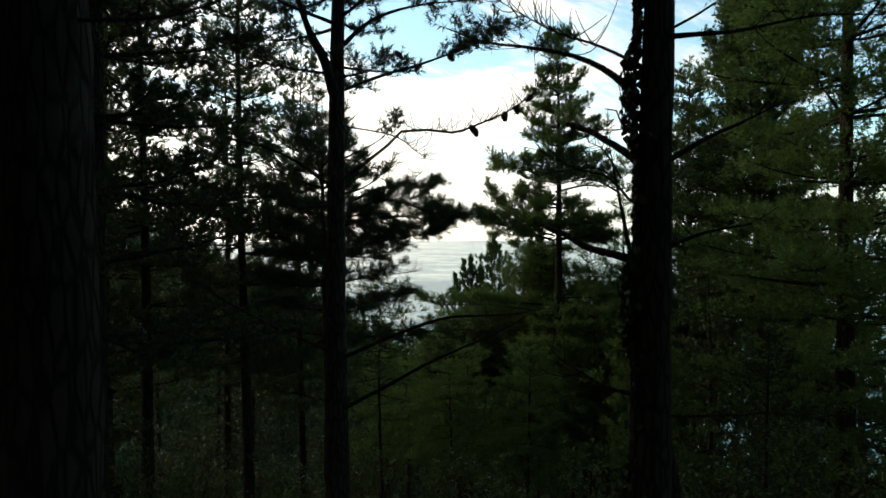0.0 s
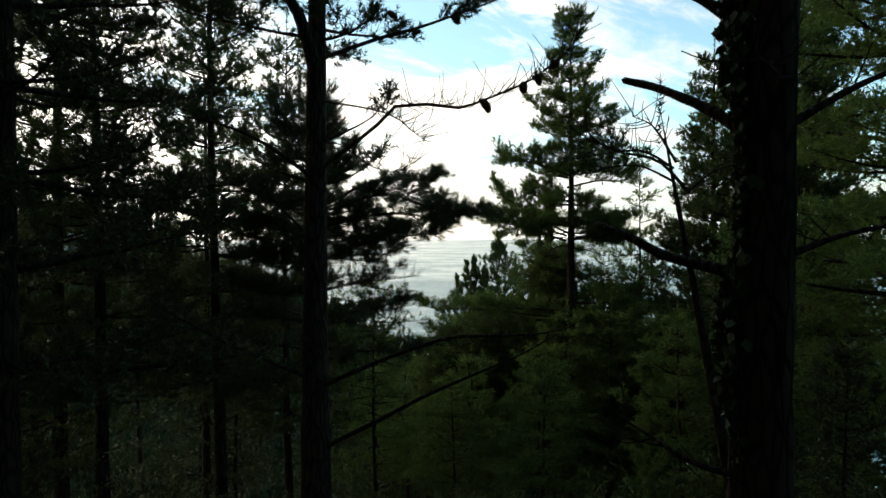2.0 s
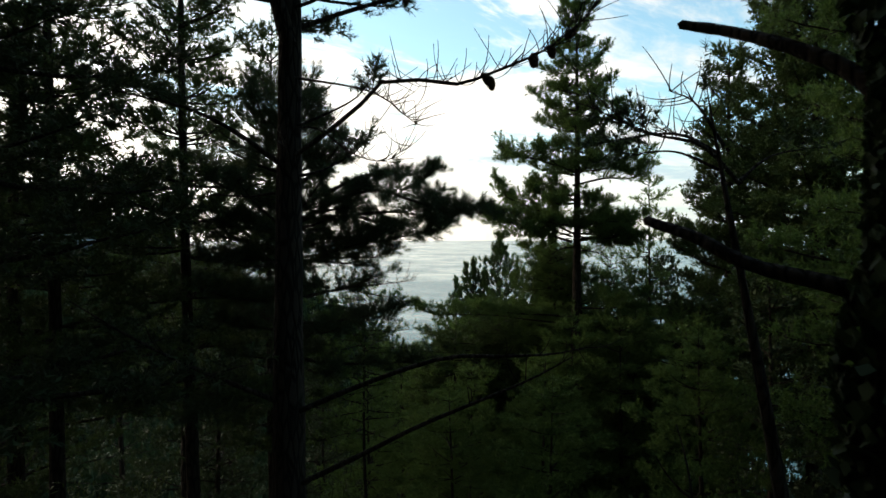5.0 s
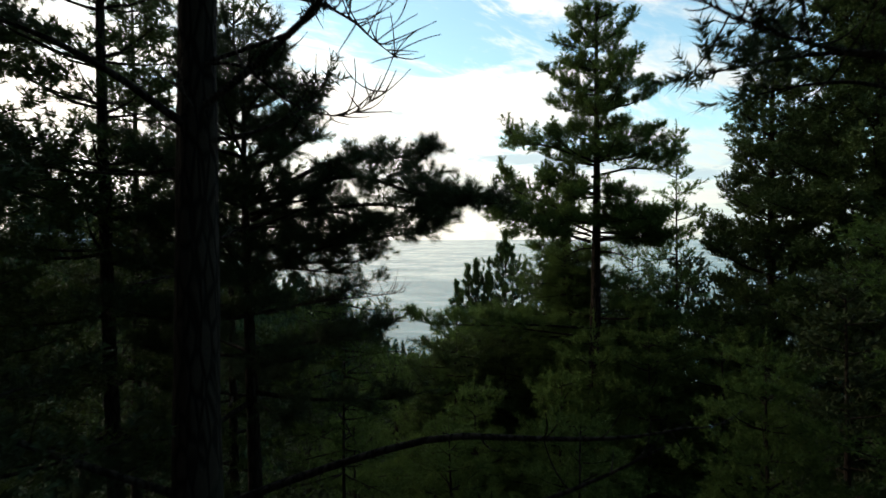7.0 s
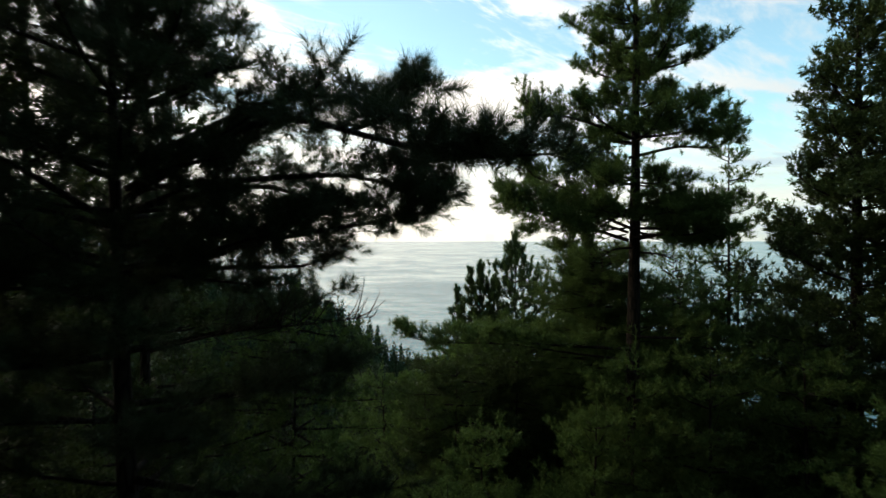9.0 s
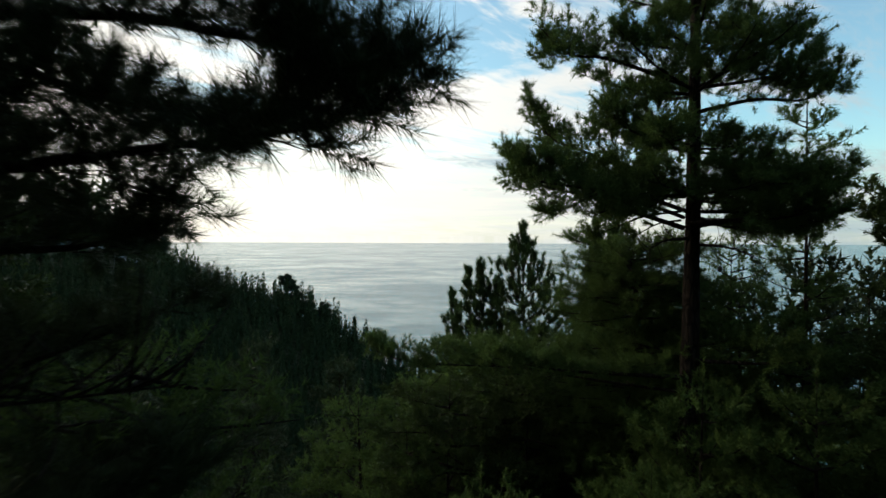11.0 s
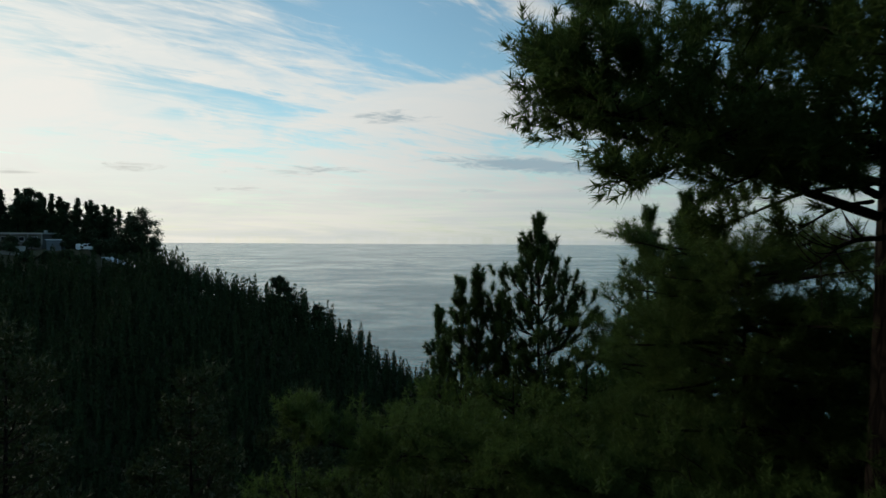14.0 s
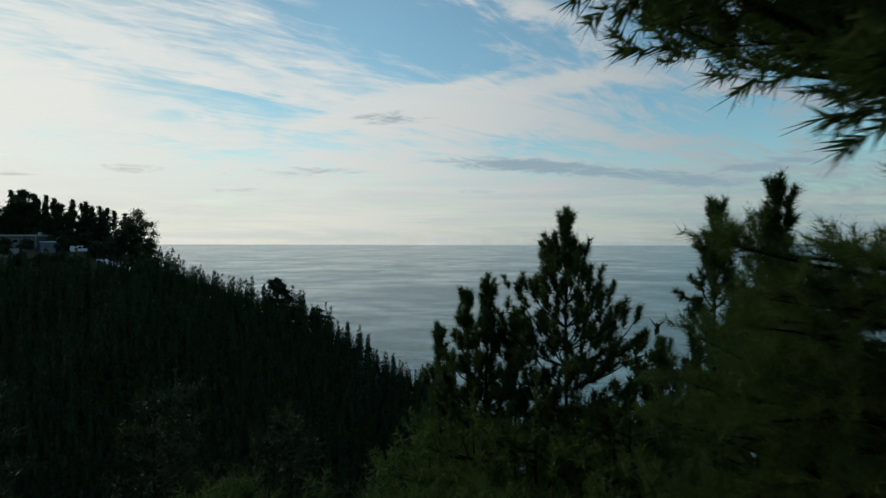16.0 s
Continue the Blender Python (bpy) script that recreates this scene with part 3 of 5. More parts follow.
# ---- the pines near the flight ----
DARK_PINE = "dark green pine with layered tufted boughs on the slope"
pine("tall conical pine with upturned tufted boughs above the sea", (4.4, 22.4), 67.9, 0.25, 60.3, (2.15, 0.45), 0.84, 7, 11, 36, shoot=0.18, forks=2, gap=0.115, bare=0.03, spread=0.46, needle=0.14, width=0.0072, lift=0.42, mat=NEEDLES_MID, keep=free(1.1), spare=underside, dead=5, extra=(
    ("green", 0.045, [(4.35, 22.4, 59.72), (3.49, 22.3, 59.98), (2.6, 22.2, 60.25), (1.83, 22.1, 60.42), (1.38, 22.0, 60.8)]),
    ("green", 0.045, [(4.34, 22.4, 60.32), (3.51, 22.4, 60.66), (2.68, 22.5, 61.01), (2.13, 22.7, 61.3), (1.87, 22.9, 61.95)]),
    ("green", 0.035, [(4.33, 22.4, 61.26), (3.6, 22.2, 61.47), (2.93, 22.0, 61.79)]),
    ("green", 0.045, [(4.39, 22.4, 59.72), (5.14, 22.2, 59.84), (5.86, 22.0, 59.72), (6.52, 21.9, 59.92)]),
    ("green", 0.040, [(4.36, 22.4, 61.61), (5.42, 22.3, 61.84), (6.2, 22.2, 61.82), (6.74, 22.2, 62.12)]),
    ("green", 0.040, [(4.31, 22.4, 62.12), (3.03, 22.3, 62.5), (2.33, 22.2, 62.55), (1.86, 22.2, 63.0)]),
    ("green", 0.040, [(4.4, 22.4, 60.0), (3.7, 23.2, 60.4), (3.0, 24.0, 60.75), (2.5, 24.5, 61.2)]),
    ("green", 0.034, [(4.4, 22.4, 59.8), (4.9, 21.6, 59.85), (5.2, 21.0, 59.85), (5.6, 20.6, 60.0)]),
    ("green", 0.036, [(4.4, 22.4, 60.25), (5.0, 21.8, 60.35), (5.8, 21.3, 60.4)]),
    ("green", 0.036, [(4.35, 22.4, 59.9), (3.4, 21.95, 60.15), (2.5, 21.7, 60.32), (1.8, 21.6, 60.42), (1.45, 21.55, 60.65)]),
    ("green", 0.036, [(4.4, 22.4, 60.0), (5.3, 21.9, 59.95), (6.2, 21.6, 59.8)]),
    ("green", 0.036, [(4.4, 22.4, 59.95), (5.2, 22.8, 59.8), (6.2, 23.2, 59.65), (6.8, 23.4, 59.75)]),
    ("green", 0.036, [(4.4, 22.4, 60.5), (5.2, 21.5, 60.4), (5.9, 20.9, 60.3)]),
    ("green", 0.030, [(4.4, 22.4, 56.95), (3.2, 22.9, 57.0), (1.8, 23.5, 57.1), (0.3, 24.0, 57.05), (-0.6, 24.2, 57.1), (-1.0, 24.3, 57.35)]),
    ("green", 0.045, [(4.4, 22.4, 57.2), (3.3, 22.2, 57.3), (2.2, 22.3, 57.35), (1.2, 22.5, 57.5)]),
    ("green", 0.040, [(4.4, 22.4, 57.5), (5.4, 21.9, 57.55), (6.4, 21.6, 57.7)]),
    ("tip", 0.022, [(4.3, 22.4, 60.0), (3.7, 22.3, 59.92), (3.2, 22.2, 59.75), (2.8, 22.1, 59.58)]),
    ("tip", 0.020, [(4.3, 22.4, 59.85), (3.8, 22.1, 59.78), (3.4, 22.0, 59.58)]),
    ("tip", 0.020, [(4.4, 22.4, 59.8), (4.9, 22.2, 59.75), (5.4, 22.0, 59.6)]),
    ("green", 0.020, [(3.2, 21.9, 60.45), (2.6, 21.6, 60.2), (2.2, 21.4, 60.0), (1.95, 21.3, 59.88)]),
    ("green", 0.020, [(3.6, 21.9, 60.4), (3.2, 21.6, 60.15), (2.8, 21.4, 59.98), (2.5, 21.3, 59.86)]),
    ("green", 0.020, [(3.9, 22.0, 60.2), (3.5, 21.8, 60.0), (3.2, 21.6, 59.88)]),
    ("twiggy", 0.03, [(4.43, 22.4, 59.55), (3.95, 22.2, 59.5), (3.62, 22.1, 59.32)]),
    ("twiggy", 0.03, [(4.43, 22.4, 59.45), (5.0, 22.2, 59.4), (5.5, 22.1, 59.2)]),
))
pine("slender young pine with a thin pointed top", (7.6, 24.4), 63.35, 0.10, 55.5, (1.5, 0.2), 0.75, 4, 12, 34, shoot=0.2, needle=0.15, width=0.010, mat=NEEDLES_MID, bare=0.1, gap=0.11)
pine(DARK_PINE, (6.4, 24.8), 59.5, 0.10, 54.5, (1.8, 0.5), 0.5, 5, 38, 12, needle=0.14, width=0.012, mat=NEEDLES_MID, gap=0.2, bare=0.1, spread=0.55)
pine(DARK_PINE, (9.6, 22.4), 66.5, 0.25, 53.0, (2.65, 0.4), 0.8, 6, 13, 14, bare=0.04, spread=0.6, gap=0.065, shoot=0.22, needle=0.15, width=0.024, mat=NEEDLES, lift=0.4)
pine(DARK_PINE, (11.0, 20.0), 70.0, 0.25, 54.0, (3.2, 1.2), 0.65, 7, 14, 10, bare=0.04, spread=0.6, gap=0.07, shoot=0.24, needle=0.16, width=0.030, mat=NEEDLES)
# Sunlight on this crown is painted in by the lighter needles.
pine("tall bushy pine with green boughs lightened as if sunlit", (8.5, 12.0), 72.0, 0.22, 55.0, (3.3, 1.4), 0.8, 6, 15, 11, bare=0.04, spread=0.6, droop=-0.12, gap=0.075, needle=0.16, width=0.018, mat=NEEDLES_MID)
pine("large old pine with a bare trunk, dead limbs and cones", (-1.86, 10.1), 71.0, 0.24, 62.9, (2.2, 1.2), 0.7, 4, 16, 24, shoot=0.17, forks=1, needle=0.13, width=0.009, mat=NEEDLES_DARK, dead=5, keep=free(1.6), spare=clear_of_flight(1.0), extra=(
    ("twiggy", 0.030, [(-1.75, 10.0, 60.95), (-1.05, 9.8, 61.4), (-0.6, 9.56, 61.73), (0.13, 9.55, 61.67), (0.47, 9.53, 61.76), (1.0, 9.57, 61.98), (1.22, 9.6, 62.11), (1.56, 9.6, 62.36), (1.78, 9.6, 62.68)]),
    ("tip", 0.034, [(-1.85, 10.2, 62.5), (-1.05, 10.5, 62.89), (-0.44, 10.6, 63.09), (0.11, 10.7, 63.31), (0.71, 10.8, 63.56), (1.46, 10.9, 63.91)]),
    ("tip", 0.11, [(-1.84, 10.1, 62.3), (-2.02, 10.0, 62.97), (-2.24, 9.9, 63.42), (-2.42, 9.8, 63.95), (-2.51, 9.7, 64.57)]),
    ("tip", 0.045, [(-1.83, 10.1, 63.2), (-1.23, 10.3, 63.8), (-0.43, 10.5, 64.13), (0.6, 10.7, 64.3)]),
    ("bare", 0.036, [(-1.82, 10.1, 57.8), (-0.92, 9.8, 58.24), (-0.02, 9.5, 58.6), (0.6, 9.3, 58.67), (1.15, 9.2, 58.71), (1.54, 9.1, 58.81)]),
    ("bare", 0.036, [(-1.8, 10.1, 56.9), (-0.92, 9.7, 57.45), (-0.31, 9.4, 57.85), (0.39, 9.2, 58.21), (0.93, 9.1, 58.47), (1.35, 9.0, 58.73)]),
    ("bare", 0.036, [(-1.9, 10.1, 57.9), (-2.75, 9.8, 58.36), (-3.45, 9.6, 58.78), (-4.11, 9.4, 59.27)]),
    ("tip", 0.036, [(-1.9, 10.1, 60.8), (-2.46, 9.9, 61.22), (-2.97, 9.7, 61.46), (-3.6, 9.6, 61.6)]),
    ("twiggy", 0.016, [(-1.8, 10.1, 61.9), (-0.98, 10.0, 61.74), (-0.64, 10.0, 61.59), (-0.48, 10.0, 61.45), (-0.29, 10.0, 61.3)]),
    ("tip", 0.022, [(-1.8, 10.1, 61.3), (-1.45, 10.3, 61.5), (-1.1, 10.5, 61.75), (-0.85, 10.6, 62.1)]),
    ("tip", 0.022, [(-1.8, 10.1, 60.7), (-1.5, 10.3, 60.8), (-1.2, 10.5, 61.0), (-1.0, 10.6, 61.2)]),
    ("twiggy", 0.014, [(-1.8, 10.1, 61.3), (-1.49, 10.1, 61.27), (-1.07, 10.0, 60.96), (-0.69, 10.0, 60.88), (-0.37, 10.0, 61.07)]),
), cones=((0.47, 9.53, 61.78), (0.52, 9.5, 61.74), (1.0, 9.57, 61.99), (1.04, 9.6, 62.03), (1.22, 9.6, 62.12), (1.5, 9.6, 62.3), (0.11, 10.7, 63.30), (0.15, 10.68, 63.36), (-0.44, 10.6, 63.07), (-0.85, 10.5, 63.3)))


def ivy(root, cx, cy, z0, z1, radius, count, seed):
    """Ivy leaves in clumps up a trunk, on two creeping stems."""
    rng = np.random.default_rng(seed)
    s, stems = Soup(), Soup()
    o = np.array(root.location)
    for a0 in (2.5, 2.9):
        z = np.linspace(z0, z1, 30)
        a = a0 + 0.5 * np.sin(z * 1.7 + a0)
        tube(stems, np.stack([cx + (radius + 0.01) * np.cos(a), cy + (radius + 0.01) * np.sin(a), z], -1) - o, np.full(30, 0.012), 4)
    z = rng.uniform(z0, z1, count)
    thick = 0.0 + 0.13 * np.clip(np.sin(z * 3.1) + 0.35, 0, 1) * rng.uniform(0, 1, count)
    a = 2.55 + rng.normal(0, 0.4, count)
    out = np.stack([np.cos(a), np.sin(a), rng.uniform(-0.5, 0.3, count)], -1)
    c = np.stack([cx + (radius + thick) * np.cos(a), cy + (radius + thick) * np.sin(a), z], -1) - o
    d = unit(out + rng.standard_normal((count, 3)) * 0.5)
    u, v = frames_of(d)
    r = rng.uniform(0.02, 0.05, (count, 1))
    ring = [c - v * r * 1.1, c + u * r - v * r * 0.2, c + u * r * 0.5 + v * r * 0.5, c + v * r * 1.1, c - u * r * 0.5 + v * r * 0.5, c - u * r - v * r * 0.2]
    b = np.arange(count)[:, None] * 6
    s.add(np.stack(ring, 1).reshape(-1, 3), np.concatenate([b + [0, 1, 2, 5], b + [5, 2, 3, 4]]))
    ob = part("ivy", s, IVY, root, "dark glossy ivy climbing the trunk")
    part("ivy_stem", stems, TWIG, ob)


ivied = pine("ivy-clad pine trunk with broken limbs", (1.99, 5.5), 70.5, 0.235, 64.5, (2.2, 1.2), 0.8, 4, 17, 30, width=0.008, mat=NEEDLES_DARK, keep=free(1.7), spare=clear_of_flight(1.2), dead=4, extra=(
    ("tip", 0.042, [(1.9, 5.6, 61.3), (1.76, 5.7, 61.49), (1.59, 5.9, 61.7), (1.31, 6.2, 61.92), (0.95, 6.6, 62.12), (0.53, 7.0, 62.31), (0.05, 7.4, 62.62)]),
    ("twiggy", 0.018, [(1.95, 5.6, 61.6), (1.57, 5.8, 61.87), (1.23, 6.1, 62.1), (0.92, 6.4, 62.39), (0.64, 6.7, 62.69)]),
    ("broken", 0.045, [(1.98, 5.65, 60.6), (1.88, 5.8, 60.78), (1.72, 6.0, 60.95), (1.58, 6.3, 61.12), (1.4, 6.47, 61.22)]),
    ("broken", 0.045, [(1.98, 5.65, 59.7), (1.77, 5.7, 59.77), (1.49, 5.85, 59.85), (1.29, 6.0, 59.98), (1.11, 6.2, 60.07)]),
    ("bare", 0.030, [(2.0, 5.5, 61.85), (2.4, 5.4, 61.85), (2.77, 5.4, 61.88), (3.52, 5.5, 62.05), (4.2, 5.5, 62.06)]),
    ("broken", 0.016, [(2.0, 5.5, 61.85), (2.37, 5.5, 62.04), (2.64, 5.6, 62.22)]),
    ("bare", 0.032, [(2.0, 5.5, 60.6), (2.51, 5.5, 60.9), (2.83, 5.5, 61.04), (3.23, 5.5, 61.24)]),
    ("bare", 0.030, [(2.0, 5.5, 59.8), (2.42, 5.4, 59.99), (2.79, 5.2, 60.08)]),
    ("bare", 0.026, [(2.0, 5.5, 58.42), (1.63, 5.6, 58.48), (1.4, 5.8, 58.59), (1.21, 6.0, 58.69)]),
))
ivy(ivied, 2.0, 5.5, 56.5, 63.0, 0.165, 2800, 3)
pine("thick dark pine trunk close to the flight", (-2.42, 3.4), 72.0, 0.33, 64.5, (2.2, 1.0), 0.8, 4, 18, 16, gap=0.2, width=0.014, mat=NEEDLES_DARK, keep=free(1.8), spare=clear_of_flight(1.3), dead=3)
pine("dead-topped leaning pine with bare twigs", (3.9, 8.6), 61.4, 0.12, 61.2, (0.5, 0.3), 0.8, 2, 31, 30, width=0.008, mat=NEEDLES_DARK, lean=(-1.5, -0.2), keep=free(0.9), spare=clear_of_flight(0.9), extra=(
    ("twiggy", 0.022, [(2.75, 8.4, 60.45), (2.44, 8.5, 60.82), (2.07, 8.7, 60.96), (1.72, 8.8, 61.13), (1.48, 8.9, 61.3)]),
    ("twiggy", 0.018, [(2.6, 8.4, 60.8), (2.37, 8.5, 61.22), (2.16, 8.6, 61.36)]),
    ("green", 0.018, [(2.6, 8.5, 60.75), (2.45, 8.9, 60.98), (2.2, 9.0, 61.02), (1.89, 9.05, 60.98), (1.62, 9.1, 60.94)]),
    ("tip", 0.016, [(2.6, 8.5, 60.6), (2.35, 8.8, 60.8), (2.1, 8.9, 60.82), (1.85, 8.95, 60.78)]),
    ("tip", 0.018, [(2.8, 8.5, 60.5), (3.2, 8.7, 60.75), (3.7, 8.8, 60.85)]),
))
def sloping(p):
    """The crown of the spreading pine falls away steeply on the side of the flight."""
    p = np.atleast_2d(p)
    return clear_of_flight(0.48)(p) & ((p[:, 0] > -3.6) | (p[:, 2] < 61.7)) & (p[:, 2] < 61.38 + 3.0 * np.clip(-1.8 - p[:, 0], 0, 9) - 0.12 * np.clip(14.8 - p[:, 1], 0, 2))


pine("spreading pine with long needle-tipped boughs", (-3.0, 14.8), 63.2, 0.17, 57.4, (2.6, 0.9), 0.66, 6, 19, 92, spread=0.38, gap=0.135, shoot=0.22, forks=1, width=0.0044, lift=0.24, needle=0.17, girth=1.5, mat=NEEDLES_DARK, keep=free(0.9), spare=sloping, extra=(
    ("green", 0.045, [(-3.0, 14.8, 60.2), (-1.95, 14.45, 60.72), (-1.2, 14.0, 60.82), (-0.4, 13.4, 60.55), (0.2, 13.05, 60.38), (0.8, 12.8, 60.36)]),
    ("green", 0.040, [(-3.0, 14.8, 59.3), (-1.94, 15.0, 59.75), (-1.45, 15.1, 59.84), (-0.89, 15.2, 59.94), (-0.4, 15.25, 60.01), (-0.02, 15.3, 60.1)]),
    ("green", 0.032, [(-2.9, 14.8, 60.3), (-1.22, 15.1, 60.46), (-0.64, 15.2, 60.42), (-0.2, 15.3, 60.35), (0.12, 15.35, 60.26)]),
    ("green", 0.030, [(-0.87, 15.1, 60.91), (-0.46, 14.95, 61.05), (-0.3, 14.85, 61.2), (-0.21, 14.8, 61.32)]),
    ("green", 0.036, [(-3.0, 14.8, 60.1), (-1.93, 15.3, 60.36), (-1.38, 15.7, 60.25), (-0.86, 16.0, 60.2)]),
    ("green", 0.040, [(-3.0, 14.8, 60.5), (-1.82, 15.0, 61.13), (-1.19, 15.0, 61.25), (-0.72, 14.9, 61.2), (-0.37, 14.8, 61.25), (-0.25, 14.75, 61.32)]),
    ("green", 0.040, [(-3.0, 14.8, 61.0), (-2.2, 14.9, 61.45), (-1.9, 15.0, 61.55), (-1.75, 15.0, 61.65)]),
    ("green", 0.040, [(-3.0, 14.8, 60.8), (-2.5, 14.2, 61.2), (-2.1, 13.8, 61.4), (-1.9, 13.6, 61.6)]),
    ("green", 0.034, [(-3.0, 14.8, 59.9), (-3.6, 14.2, 60.1), (-4.2, 13.7, 60.25)]),
    ("green", 0.034, [(-3.0, 14.8, 59.4), (-3.5, 14.1, 59.5), (-4.0, 13.5, 59.55)]),
    ("green", 0.034, [(-3.0, 14.8, 58.8), (-3.4, 14.2, 58.8), (-3.8, 13.7, 58.85)]),
    ("green", 0.034, [(-3.0, 14.8, 59.2), (-2.9, 14.1, 59.3), (-2.8, 13.5, 59.4)]),
    ("green", 0.036, [(-3.0, 14.8, 59.75), (-2.2, 14.6, 59.85), (-1.6, 14.5, 59.9), (-1.15, 14.4, 60.0)]),
    ("green", 0.036, [(-3.0, 14.8, 59.45), (-2.2, 15.2, 59.5), (-1.5, 15.5, 59.5), (-1.2, 15.7, 59.6)]),
    ("green", 0.034, [(-3.0, 14.8, 60.3), (-2.3, 14.3, 60.45), (-1.7, 14.0, 60.5)]),
    ("green", 0.034, [(-3.0, 14.8, 59.5), (-2.3, 14.5, 59.45), (-1.6, 14.3, 59.4)]),
    ("twiggy", 0.016, [(-2.79, 14.8, 58.7), (-1.96, 14.7, 58.91), (-1.24, 14.7, 58.98), (-0.57, 14.7, 59.06)]),
))
left_pine = pine(DARK_PINE, (-4.9, 14.3), 69.0, 0.15, 57.0, (2.0, 0.7), 0.85, 6, 20, 14, gap=0.11, shoot=0.2, needle=0.15, width=0.018, bare=0.1, spread=0.55)
pine(DARK_PINE, (-4.4, 18.0), 66.0, 0.13, 55.0, (2.0, 0.6), 0.85, 6, 21, 14, gap=0.11, shoot=0.2, needle=0.16, width=0.020, bare=0.1, spread=0.55)
pine(DARK_PINE, (-8.6, 14.6), 70.0, 0.18, 55.0, (2.8, 0.8), 0.9, 6, 22, 12, gap=0.115, shoot=0.2, needle=0.16, width=0.020, bare=0.1, spread=0.55)
side_pine = pine(DARK_PINE, (-5.2, 8.5), 71.0, 0.18, 58.5, (3.0, 1.0), 1.0, 6, 23, 15, gap=0.13, shoot=0.2, needle=0.15, width=0.021, bare=0.12, spread=0.55, mat=NEEDLES_DARK, keep=free(1.7))
for x, y, z, turn in ((-7.0, 6.6, 57.6, 130), (-9.6, 10.4, 57.2, 250)):
    copy_thing(side_pine, pose(x, y, min(z, float(ground_height(x, y)) - 0.3), 0, 0, turn))
for x, y, turn in ((-6.9, 13.2, 100), (-7.3, 19.2, 200)):
    copy_thing(left_pine, pose(x, y, float(ground_height(x, y)) - 0.3, 0, 0, turn))
CANDLE = "young pine with stout upright candle shoots"
# The lighter needles stand in for sun on its top.
pine("small flat-topped pine with green needles lightened as if sunlit", (-1.75, 16.6), 59.1, 0.06, 55.5, (1.2, 0.9), 0.4, 6, 33, 26, needle=0.13, width=0.009, mat=NEEDLES_MID, gap=0.16, lift=0.35, rise=0.15, splay=0.1)


def candle_pine(label, base, top, height, reach, seed, per=5, tier=0.42, leader=0.5):
    """An open young pine whose limbs curve up and end in stout brushes of needles."""
    rng = np.random.default_rng(seed)
    x, y = base
    z0 = float(ground_height(x, y)) - 0.3
    root = tagged(new("pine_tree"), label, "tree", "young pines")
    root.location = (x, y, z0)
    H = top - z0
    t = np.linspace(0, 1, 24)
    axis = np.stack([0.05 * np.sin(t * 6 + seed), 0.05 * np.cos(t * 5 + seed), (H - leader * 0.4) * t], -1)
    trunk = Soup()
    tube(trunk, axis, 0.07 * (1 - t) ** 0.7 + 0.008, 7)
    part("trunk", trunk, BARK, root, smooth=True)
    p, d, ln = [axis[-1]] * 3 + [axis[-2]] * 2, [[0, 0, 1.0]] * 5, [leader * 0.45] * 3 + [0.2] * 2
    z = H - leader * 0.6
    while z > H - height:
        f = min(1.0, max(0.0, H - leader * 0.8 - z) / 2.0)
        start = np.array([np.interp(z / H, t, axis[:, 0]), np.interp(z / H, t, axis[:, 1]), z])
        a0 = rng.uniform(0, 6.28)
        for k in range(per if f > 0.12 else 4):
            az = a0 + k * 6.283 / per + rng.normal(0, 0.25)
            length = (0.12 + reach * f) * rng.uniform(0.6, 1.15)
            path = limb_path(start, az, rng.uniform(0.2, 0.55) + 0.6 * (1 - f), length, rng, rng.uniform(0.4, 0.9), 8)
            wood = Soup()
            tube(wood, path, np.linspace(0.010 + 0.008 * f, 0.006, 8), 5)
            tip = unit(path[-1] - path[-2])
            up = unit(tip + [0, 0, 0.9])
            for h in (-0.08, 0.0, 0.07):
                p.append(path[-1] + up * h), d.append(up + rng.standard_normal(3) * 0.12), ln.append(rng.uniform(0.12, 0.18))
            for _ in range(int(rng.uniform(0.6, 1.8) + 5.2 * length)):
                q, qd = along(path, np.array([rng.uniform(0.12, 0.97)]))
                way = unit(qd[0] * 0.8 + rng.standard_normal(3) * 0.5 + [0, 0, 0.3])
                size = rng.uniform(0.12, 0.30) * min(1.0, 0.5 + length)
                spikes(wood, q, q + way[None] * size, 0.008)
                up = unit(way + [0, 0, 0.9])
                for h in (-0.03, 0.06):
                    p.append(q[0] + way * size + up * h), d.append(up + rng.standard_normal(3) * 0.15), ln.append(rng.uniform(0.10, 0.17))
            part("limb", wood, BARK, root)
        z -= tier * rng.uniform(0.75, 1.2)
    crown = Soup()
    needles(crown, np.array(p), np.array(d, float), np.array(ln), 96, rng, 0.145, 0.0066, (0.5, 1.4), 0.0, 0.5, 2.8)
    part("crown", crown, NEEDLES_BRIGHT, root)


candle_pine(CANDLE, (2.60, 28.7), 59.95, 3.6, 1.12, 24, 7, 0.33, 0.6)
candle_pine("small young pine with upright shoots", (1.42, 29.0), 58.75, 2.4, 0.6, 25, 4, 0.38, 0.35)
candle_pine("small young pine with upright shoots", (1.05, 29.2), 58.55, 2.4, 0.55, 27, 4, 0.38, 0.35)
candle_pine("small young pine with upright shoots", (1.85, 29.4), 58.2, 2.4, 0.45, 34, 4, 0.38, 0.35)
candle_pine("small young pine with upright shoots", (0.60, 30.5), 57.75, 2.4, 0.5, 28, 4, 0.4, 0.35)
candle_pine("small young pine with upright shoots", (4.9, 31.0), 57.5, 2.4, 0.6, 35, 5, 0.4, 0.35)
candle_pine(CANDLE, (4.55, 26.6), 60.2, 3.2, 0.5, 36, 5, 0.4, 0.5)
candle_pine(CANDLE, (4.25, 27.4), 59.9, 2.4, 0.4, 37, 4, 0.36, 0.4)
